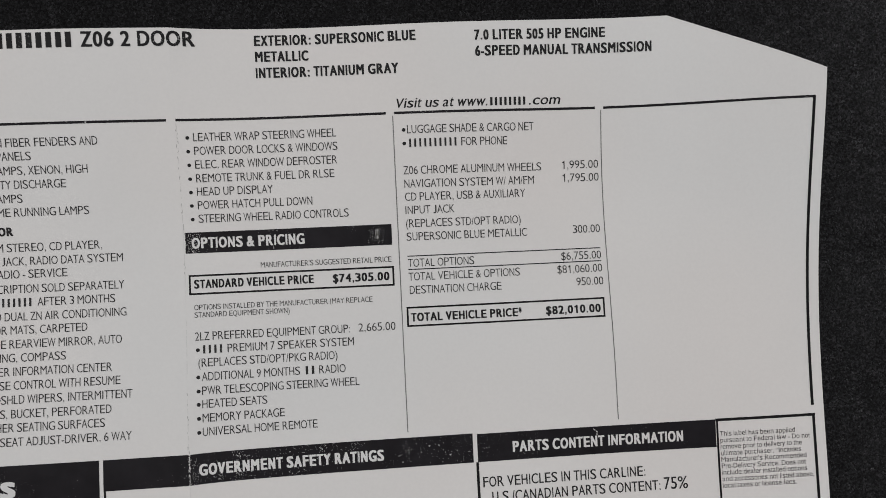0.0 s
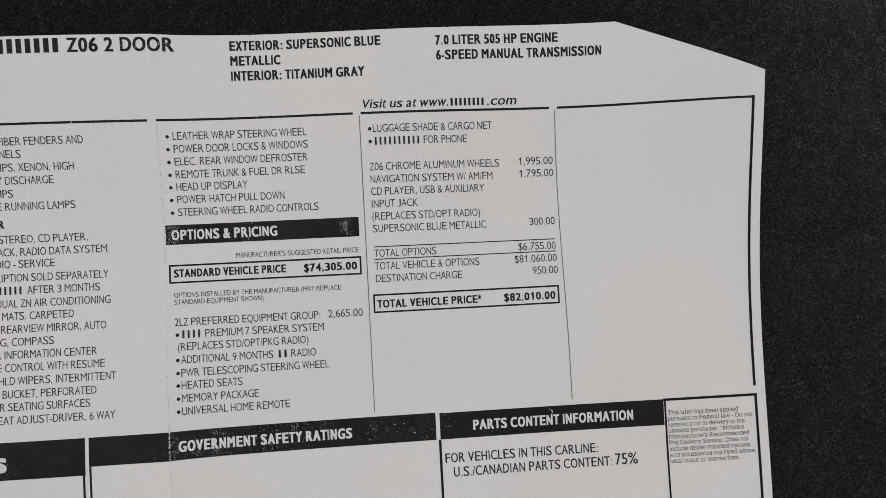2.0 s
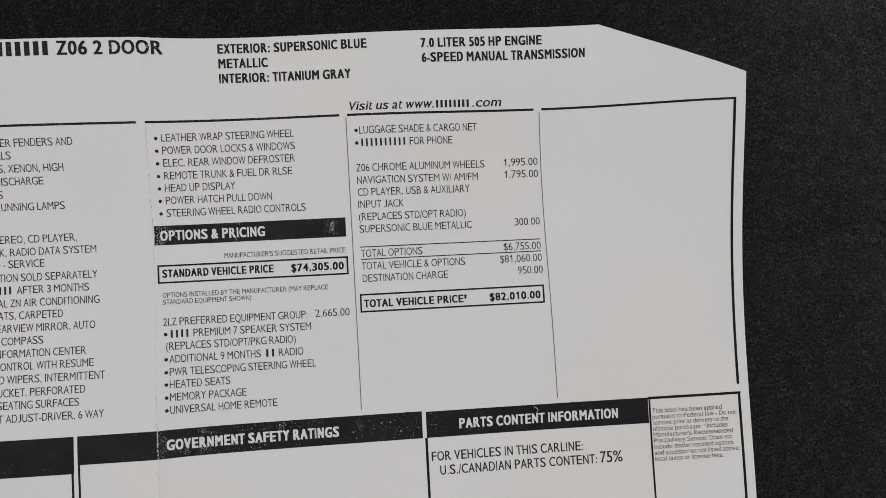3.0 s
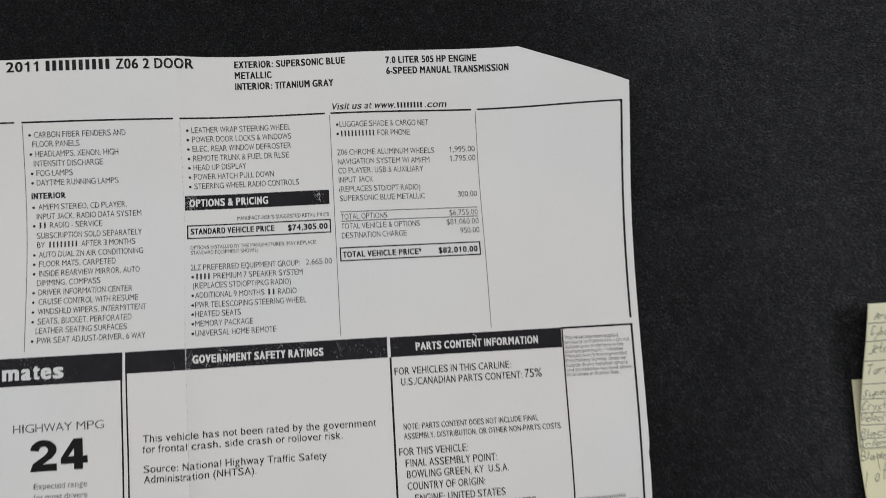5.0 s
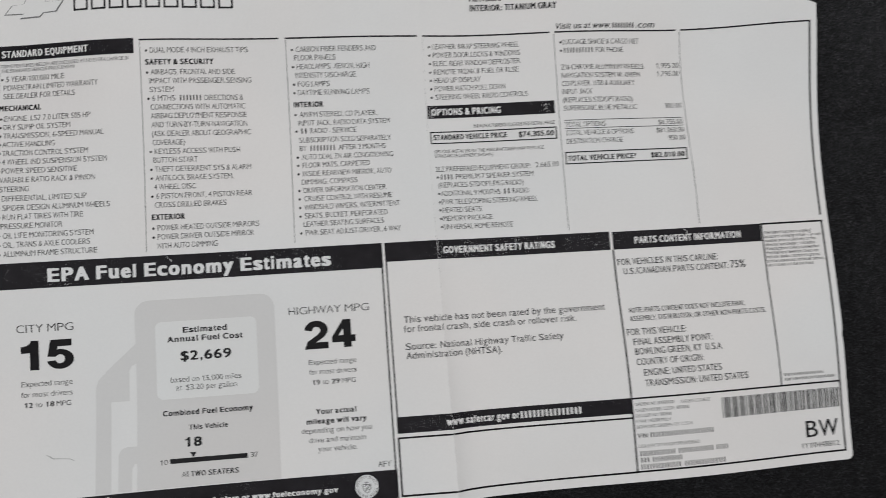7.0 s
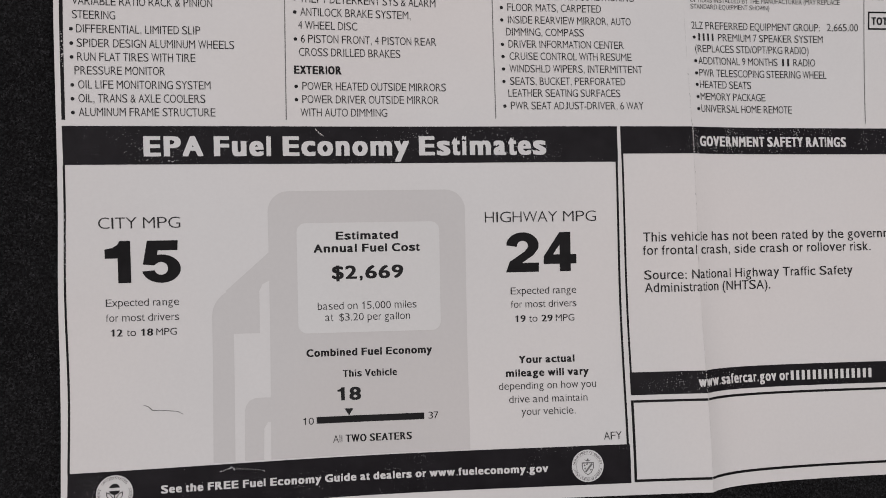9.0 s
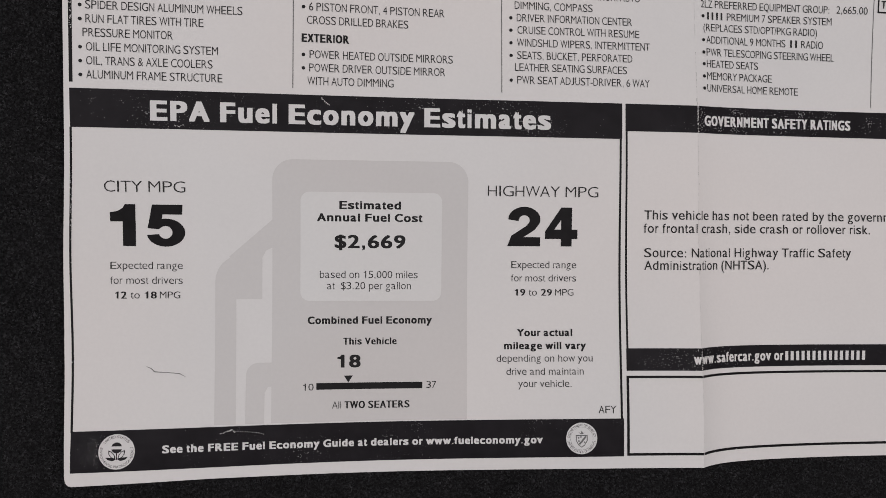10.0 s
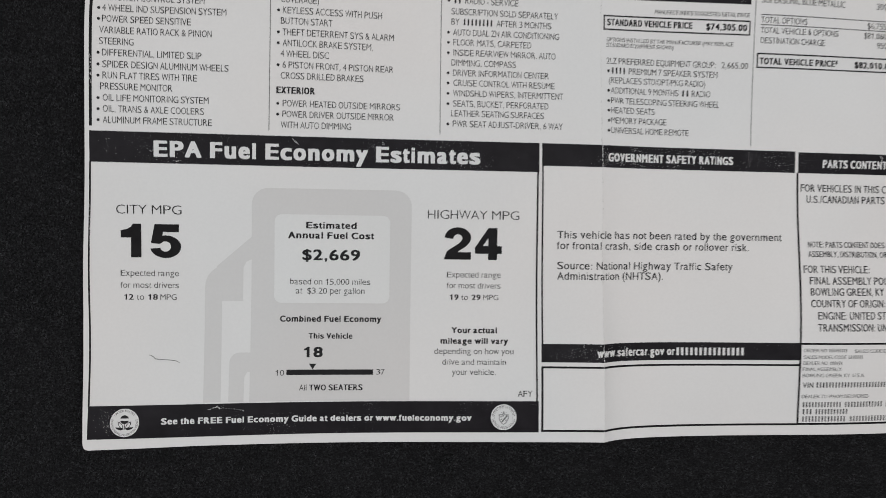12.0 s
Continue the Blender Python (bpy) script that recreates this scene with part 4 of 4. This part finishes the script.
flakes("toner_flakes", [(-0.15, 0.15, -199.6, -192.1, 70, 0.13), (-19, -2, -199.4, -193, 36, 0.08)], web_bar, 13, fold=True)
flakes("toner_flakes", [(1, 12, -118.6, -107.2, 26, 0.09), (4, 36, -118.6, -107.2, 36, 0.07), (90, 125, -113, -107.2, 26, 0.07), (172, 182, -118.5, -112, 10, 0.08)], fuel_bar, 14)
flakes("toner_flakes", [(1.5, 13, -228.6, -217.5, 80, 0.08), (6, 11, -228, -219, 40, 0.11), (20, 75, -228.8, -216.8, 30, 0.07), (70, 76, -228, -224.5, 22, 0.1)], foot_bar, 15)
flakes("toner_flakes", [(2, 60, -6.4, 0.2, 40, 0.08), (44, 50, -3.5, -0.5, 14, 0.1)], std_bar, 16)
flakes("toner_flakes", [(-1.0, -0.3, -163, -144, 60, 0.13), (-0.6, 0.0, -144, -134, 30, 0.13), (0.0, 0.7, -206, -190, 8, 0.12), (0.2, 1.2, -88, -76, 40, 0.16)], LABEL, 17)
flakes("toner_flakes", [(-0.15, 0.15, -229, -228, 12, 0.16), (-0.15, 0.15, -202.3, -201.4, 12, 0.14), (14.5, 14.9, -229, -228, 6, 0.12), (-0.15, 0.2, -150.6, -147.0, 22, 0.2), (-0.15, 0.2, -155.0, -151.4, 22, 0.2), (-0.1, 0.15, -163.4, -160.2, 14, 0.14), (-0.1, 0.15, -168, -164.6, 12, 0.14)], LABEL, 18, fold=True)
flakes("toner_flakes", [(183.5, 183.6, -0.3, 0.4, 8, 0.2), (225, 270, -0.3, 0.4, 20, 0.08), (281, 300, -0.3, 0.4, 12, 0.1), (148, 205, -0.3, 0.4, 20, 0.08)], LABEL, 19)


# Thin grey dashes, a little darker than the paper, laid along the fold.
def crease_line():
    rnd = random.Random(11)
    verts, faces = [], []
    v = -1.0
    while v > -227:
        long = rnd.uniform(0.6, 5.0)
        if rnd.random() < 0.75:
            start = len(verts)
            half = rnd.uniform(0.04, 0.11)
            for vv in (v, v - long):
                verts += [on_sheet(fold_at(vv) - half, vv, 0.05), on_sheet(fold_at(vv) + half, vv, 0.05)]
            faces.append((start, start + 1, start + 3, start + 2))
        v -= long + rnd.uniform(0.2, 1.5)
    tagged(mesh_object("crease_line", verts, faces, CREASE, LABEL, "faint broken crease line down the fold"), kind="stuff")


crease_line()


def crease_ticks():
    """Small dark nicks where the fold has rubbed through."""
    rnd = random.Random(17)
    verts, faces = [], []
    for v0, v1, many in ((-1, -36, 20), (-44, -50, 4), (-86, -106, 10), (-117, -140, 5)):
        for _ in range(many):
            v, long, half = rnd.uniform(v1, v0), rnd.uniform(0.3, 1.3), rnd.uniform(0.05, 0.12)
            u = fold_at(v) + rnd.uniform(-0.25, 0.25)
            lean, start = rnd.uniform(-0.15, 0.15), len(verts)
            verts += [on_sheet(u - half, v, 0.07), on_sheet(u + half, v, 0.07), on_sheet(u + half * 0.4 + lean, v - long, 0.07), on_sheet(u - half * 0.6 + lean, v - long, 0.07)]
            faces.append((start, start + 3, start + 2, start + 1))
    tagged(mesh_object("crease_ticks", verts, faces, WORN_GREY, LABEL), kind="stuff")


crease_ticks()
scratch([(23.5, -196.7), (24.9, -197.2), (26.2, -198.4), (30.4, -198.7), (34.1, -199.1), (35.9, -200.1)], 0.24, MIDGREY, LABEL, "pen_mark")
worn_line([(47.5, -218.8), (50.0, -218.0), (51.0, -217.6), (52.0, -218.6)], foot_bar, 21, 60, 0.16)
worn_line([(52.0, -218.2), (56.0, -218.5), (59.0, -218.8), (62.0, -219.8)], foot_bar, 22, 40)
worn_line([(79.8, -107.4), (80.8, -108.6), (81.6, -109.2), (82.6, -110.0)], fuel_bar, 23, 50, 0.16)
worn_line([(112.5, -109.8), (116.0, -110.3), (118.6, -111.2)], fuel_bar, 24, 40)
worn_line([(116.9, -108.0), (117.6, -109.4)], fuel_bar, 25, 16)
worn_line([(32.5, -117.6), (34.0, -118.2), (35.5, -117.4)], fuel_bar, 26, 24)
worn_line([(343.0, -107.6), (344.5, -108.6), (344.2, -110.2)], part_bar, 27, 40)


# ---- the two sticky notes ----
def note_surface(lift):
    def at(u, v, up=0.0):
        return ((u - 210) / 1000, (v + 102) / 1000, (lift(u, v) + up) / 1000)
    return at


def soft_step(x):
    x = min(1.0, max(0.0, x))
    return x * x * (3 - 2 * x)


def low_lift(u, v):
    side = soft_step(1 - (u - 528.2) / 70)
    return 1.2 + side * (5.2 + 4.4 * soft_step((-170 - v) / 50) ** 1.2)


def top_lift(u, v):
    curl = soft_step((v + 178) / 95)
    return 2.4 + soft_step(1 - (u - 528.2) / 110) * 4.8 + 19.5 * curl * (0.55 + 0.45 * soft_step(1 - (u - 528.2) / 120))


def sticky_note(name, u0, v0, size, long, lift, material, label):
    """A square slip of paper, curled, with a little thickness. v0 is its top."""
    at = note_surface(lift)
    n = 40
    verts, faces = [], []
    for side in (0.0, -0.12):
        for i in range(n + 1):
            verts += [at(u0 + size * i / n, v0 - long * k / n, side) for k in range(n + 1)]
    w = n + 1
    under = w * w
    for i in range(n):
        for k in range(n):
            a = i * w + k
            faces.append((a, a + 1, a + w + 1, a + w))
            faces.append((under + a, under + a + w, under + a + w + 1, under + a + 1))
    for k in range(n):
        for a, b in ((k, k + 1), (n * w + k + 1, n * w + k), ((k + 1) * w, k * w), (k * w + n, (k + 1) * w + n)):
            faces.append((a, under + a, under + b, b))
    ob = mesh_object(name, verts, faces, material, smooth=True)
    return tagged(ob, label, "sticky note", "handwritten sticky notes"), at


LOW_NOTE, low_at = sticky_note("sticky_note", 527.5, -140.3, 76.0, 78.0, low_lift, NOTE_LOW, "pale yellow sticky note with pencilled lines, half covered by another")
TOP_NOTE, top_at = sticky_note("sticky_note", 528.1, -103.7, 76.0, 70.6, top_lift, NOTE, "pale yellow sticky note listing paint colours in pencil, curled edge")


# Pencil strokes of each letter: stops as two digits, across and up; base line at 3, small letters to 6, capitals to 9.
STROKES = {
    "A": "03 39 63|15 55", "B": "03 09 49 57 36 06|36 64 43 03", "C": "68 39 17 05 13 43 64", "G": "68 39 06 13 53 65 35", "J": "69 64 43 13 04",
    "T": "09 69|39 33", "L": "09 03 53", "S": "68 39 17 36 54 33 03", "R": "03 09 49 57 36 06|36 63", "V": "09 33 69", "Y": "09 36 69|36 33", "W": "09 13 37 53 69",
    "I": "09 69|39 33|03 63", "O": "39 07 05 33 65 67 39", "a": "56 16 04 23 45 56 53", "b": "09 03 43 55 36 05", "c": "56 26 04 23 53",
    "d": "56 16 04 23 55 59 53", "e": "05 45 56 26 04 23 53", "f": "59 38 33|16 56", "g": "56 16 04 43 56 51 20 01", "h": "09 03|05 36 55 53",
    "i": "06 03|08 07", "k": "09 03|56 04 53", "l": "09 03", "m": "06 03|05 16 25 23|25 46 65 63", "n": "06 03|05 36 55 53", "o": "26 04 23 44 46 26",
    "p": "06 00|05 36 55 43 04", "r": "06 03|05 26 46", "s": "56 26 15 44 33 03", "t": "29 24 43|06 46", "u": "06 04 23 45|56 53", "v": "06 23 56",
    "w": "06 13 35 53 66", "y": "06 24|56 20 00", "0": "39 06 33 66 39", "1": "29 23", "2": "08 29 57 03 63", "9": "58 29 16 35 58 53",
}


def smoothed(points):
    """Corners cut twice, as a quick hand would."""
    for _ in range(2):
        cut = [points[0]]
        for (ax, ay), (bx, by) in zip(points, points[1:]):
            cut += [(0.75 * ax + 0.25 * bx, 0.75 * ay + 0.25 * by), (0.25 * ax + 0.75 * bx, 0.25 * ay + 0.75 * by)]
        points = cut + [points[-1]]
    return points


def pencilled(body, u, v, wide, cap, at, parent, seed, climb=0.05, thick=0.34):
    """Handwriting in single pencil strokes, each letter with its own tilt, size and height."""
    rnd = random.Random(seed)
    lines, x = [], 0.0
    for c in body:
        if c == " ":
            x += 6.0
            continue
        tilt, tall, off, wider = rnd.uniform(0.2, 0.6), rnd.uniform(0.8, 1.15), rnd.uniform(-0.6, 0.5), rnd.uniform(0.7, 1.15)
        far = 0
        for stroke in STROKES[c].split("|"):
            stops = [(int(s[0]), int(s[1])) for s in stroke.split()]
            far = max(far, max(s[0] for s in stops))
            stops = [(x + (s[0] + rnd.uniform(-0.3, 0.3)) * wider + tilt * (s[1] - 3), (s[1] - 3 + rnd.uniform(-0.25, 0.25)) * tall + off) for s in stops]
            lines.append(smoothed(stops) if len(stops) > 2 else stops)
        x += far * wider + 1.7
    x0, x1 = min(p[0] for s in lines for p in s), max(p[0] for s in lines for p in s)
    sx, sy = wide / (x1 - x0), cap / 6
    verts, faces = [], []
    for stops in lines:
        stops = [((px - x0) * sx, py * sy) for px, py in stops]
        start, n = len(verts), len(stops)
        for k, (px, py) in enumerate(stops):
            a, b = stops[max(0, k - 1)], stops[min(n - 1, k + 1)]
            du, dv = b[0] - a[0], b[1] - a[1]
            size = math.hypot(du, dv) or 1.0
            half = thick / 2 * rnd.uniform(0.75, 1.15)
            for s in (-1, 1):
                uu, vv = px - s * dv / size * half, py + s * du / size * half
                verts.append(at(u + uu, v + vv + climb * uu, 0.12))
        faces += [(start + 2 * k, start + 2 * k + 1, start + 2 * k + 3, start + 2 * k + 2) for k in range(n - 1)]
    return mesh_object("handwriting", verts, faces, PENCIL, parent)


def pencil_line(u0, v0, u1, v1, at, parent, seed, wide=0.35):
    rnd = random.Random(seed)
    verts, n = [], 24
    long = math.hypot(u1 - u0, v1 - v0)
    nu, nv = (v0 - v1) / long, (u1 - u0) / long
    for k in range(n + 1):
        off = rnd.uniform(-0.15, 0.15) * min(1.0, long / 20)
        u, v = u0 + (u1 - u0) * k / n + nu * off, v0 + (v1 - v0) * k / n + nv * off
        verts += [at(u - nu * wide / 2, v - nv * wide / 2, 0.1), at(u + nu * wide / 2, v + nv * wide / 2, 0.1)]
    return mesh_object("pencil_rule", verts, [(2 * k, 2 * k + 2, 2 * k + 3, 2 * k + 1) for k in range(n)], PENCIL, parent)


for seed, (body, u, v, wide, cap) in enumerate((
    ("Arctic White", 531.5, -111.4, 24.0, 4.0), ("Cyber Gray", 530.5, -118.7, 21.6, 4.0), ("Jetstream Blue", 530.1, -127.3, 31.5, 4.2), ("Torch Red", 530.1, -137.8, 30.0, 5.2),
    ("Supersonic Blue", 528.9, -148.3, 37.0, 4.0), ("Crystal Red", 528.7, -154.8, 27.7, 4.0), ("Velocity Yellow", 528.7, -160.6, 33.5, 3.8), ("Black", 528.0, -167.6, 16.1, 4.2),
    ("Inferno Orange", 527.5, -172.2, 34.0, 2.9),
)):
    pencilled(body, u, v, wide, cap, top_at, TOP_NOTE, seed, 0.02)
for seed, (v0, v1) in enumerate(((-113.1, -111.0), (-121.6, -119.8), (-130.9, -131.0), (-142.0, -143.0), (-149.4, -150.6), (-156.0, -158.0), (-162.0, -164.0), (-168.5, -170.0), (-173.2, -173.9))):
    pencil_line(528.3, v0, 603.9, v1, top_at, TOP_NOTE, 40 + seed)
pencilled("Blade Silver", 527.7, -179.2, 32.4, 4.4, low_at, LOW_NOTE, 21, 0.0)
pencilled("1 of", 528.0, -190.6, 13.8, 8.0, low_at, LOW_NOTE, 22, 0.1)
pencilled("191", 551.9, -187.2, 10.5, 6.5, low_at, LOW_NOTE, 23, 0.0)
pencilled("20", 553.4, -195.0, 9.0, 5.0, low_at, LOW_NOTE, 24, 0.0)
for k in range(8):
    pencil_line(539.6 + 3.4 * k, -209.6, 540.9 + 3.4 * k, -204.0 if k == 0 else -206.0, low_at, LOW_NOTE, 60 + k, 0.4)
pencilled("Lim", 547.0, -218.4, 9.6, 5.0, low_at, LOW_NOTE, 25, 0.0)
pencil_line(536.4, -176.0, 536.9, -184.0, low_at, LOW_NOTE, 70, 0.25)


# ---- ceiling lights ----
def ceiling_light(x, y):
    base = new("ceiling_light")
    base.location = (x, y, TALL)
    tagged(base, "white rectangular ceiling light panel", "ceiling light", "ceiling lights")
    frame_mat = plain_material("light_frame", (0.75, 0.75, 0.75), 0.4)
    for x0, y0, x1, y1 in ((-0.62, -0.32, 0.62, -0.29), (-0.62, 0.29, 0.62, 0.32), (-0.62, -0.29, -0.59, 0.29), (0.59, -0.29, 0.62, 0.29)):
        box("frame", x0, y0, -0.05, x1, y1, 0.0, frame_mat, base)
    box("diffuser", -0.59, -0.29, -0.03, 0.59, 0.29, -0.02, CEILPAINT, base)


for lamp_x in (-1.0, 0.85):
    ceiling_light(lamp_x, 0.25)


# ---- carpet pile ----
def carpet_pile():
    """Low uneven tufts standing close over the whole carpet round the sheet, with short stray fibres lying across them."""
    rnd = np.random.default_rng(3)
    pitch = 0.0009
    x, y = np.meshgrid(np.arange(-0.30, 0.47, pitch), np.arange(-0.26, 0.24, pitch))
    x, y = x.ravel(), y.ravel()
    x = x + rnd.uniform(-0.6, 0.6, len(x)) * pitch
    y = y + rnd.uniform(-0.6, 0.6, len(y)) * pitch
    clear = (x > -0.203) & (x < 0.205) & (y > -0.122) & (y < 0.105)
    x, y = x[~clear], y[~clear]
    n, points = len(x), 4
    size = rnd.uniform(0.0004, 0.0008, n)[:, None]
    lean, way = rnd.uniform(0.0, 0.0005, n), rnd.uniform(0, 2 * np.pi, n)
    crown = np.stack([x + lean * np.cos(way), y + lean * np.sin(way), rnd.uniform(0.0003, 0.0009, n)], 1)
    turn = rnd.uniform(0, 2 * np.pi, n)[:, None] + (np.arange(points) + rnd.uniform(-0.3, 0.3, (n, points))) * 2 * np.pi / points
    along, flat, axis = size * rnd.uniform(0.6, 1.2, (n, points)), rnd.uniform(0.4, 0.9, n)[:, None], rnd.uniform(0, np.pi, n)[:, None]
    a, b = along * np.cos(turn), along * np.sin(turn) * flat
    skirt = np.stack([x[:, None] + a * np.cos(axis) - b * np.sin(axis), y[:, None] + a * np.sin(axis) + b * np.cos(axis), rnd.uniform(0.00003, 0.00030, (n, points))], 2)
    verts = np.concatenate([crown[:, None, :], skirt], 1).reshape(-1, 3)
    k = np.arange(points)
    fan = np.stack([np.zeros(points, int), 1 + k, 1 + (k + 1) % points], 1)
    corners = (np.arange(n)[:, None, None] * (points + 1) + fan).ravel()

    pick = rnd.integers(0, n, 260000)
    m = len(pick)
    way, lean = rnd.uniform(0, 2 * np.pi, m), rnd.uniform(0.3, 1.0, m)
    long, wide = rnd.uniform(0.0006, 0.0014, m), rnd.uniform(0.00007, 0.00017, m)
    across = np.stack([-np.sin(way), np.cos(way), np.zeros(m)], 1) * wide[:, None]
    tip = np.stack([np.cos(way) * lean, np.sin(way) * lean, 0.1 + 0.4 * (1 - lean)], 1) * long[:, None]
    root = np.stack([x[pick] + rnd.uniform(-1, 1, m) * pitch, y[pick] + rnd.uniform(-1, 1, m) * pitch, rnd.uniform(0.0003, 0.0007, m)], 1)
    hairs = np.stack([root - across, root + across, root + tip], 1).reshape(-1, 3)
    corners = np.concatenate([corners, len(verts) + np.arange(3 * m)])
    verts = np.concatenate([verts, hairs])

    data = bpy.data.meshes.new("carpet_pile")
    data.vertices.add(len(verts))
    data.vertices.foreach_set("co", verts.ravel().astype(np.float32))
    data.loops.add(len(corners))
    data.loops.foreach_set("vertex_index", corners.astype(np.int32))
    data.polygons.add(len(corners) // 3)
    data.polygons.foreach_set("loop_start", np.arange(0, len(corners), 3, dtype=np.int32))
    data.update()
    data.materials.append(YARN)
    data.materials.append(FIBRE)
    data.polygons.foreach_set("material_index", np.repeat([0, 1], [n * points, m]).astype(np.int32))
    return tagged(new("carpet_pile", data), "short loose fibres of the dark carpet", "carpet pile", kind="stuff")


carpet_pile()


# ---- a speck of lint ----
def lint_speck(u, v, long, turn):
    """A tiny curled sliver lying on the pile."""
    verts, n = [], 6
    for k in range(n + 1):
        a = turn + 0.9 * (k / n - 0.5)
        x, y = (u - 210) / 1000 + long * (k / n - 0.5) * math.cos(a), (v + 102) / 1000 + long * (k / n - 0.5) * math.sin(a)
        half = 0.00022 * math.sin(math.pi * (0.15 + 0.7 * k / n))
        verts += [(x - half * math.sin(a), y + half * math.cos(a), 0.0011), (x + half * math.sin(a), y - half * math.cos(a), 0.0014), (x, y, 0.0004)]
    faces = []
    for k in range(n):
        p, q = 3 * k, 3 * k + 3
        faces += [(p, q, q + 1, p + 1), (p + 1, q + 1, q + 2, p + 2), (p + 2, q + 2, q, p)]
    faces += [(0, 1, 2), (3 * n, 3 * n + 2, 3 * n + 1)]
    return tagged(mesh_object("lint_speck", verts, faces, LINT), "tiny white speck of lint on dark carpet", "lint")


lint_speck(544.0, -227.0, 0.0014, 0.3)
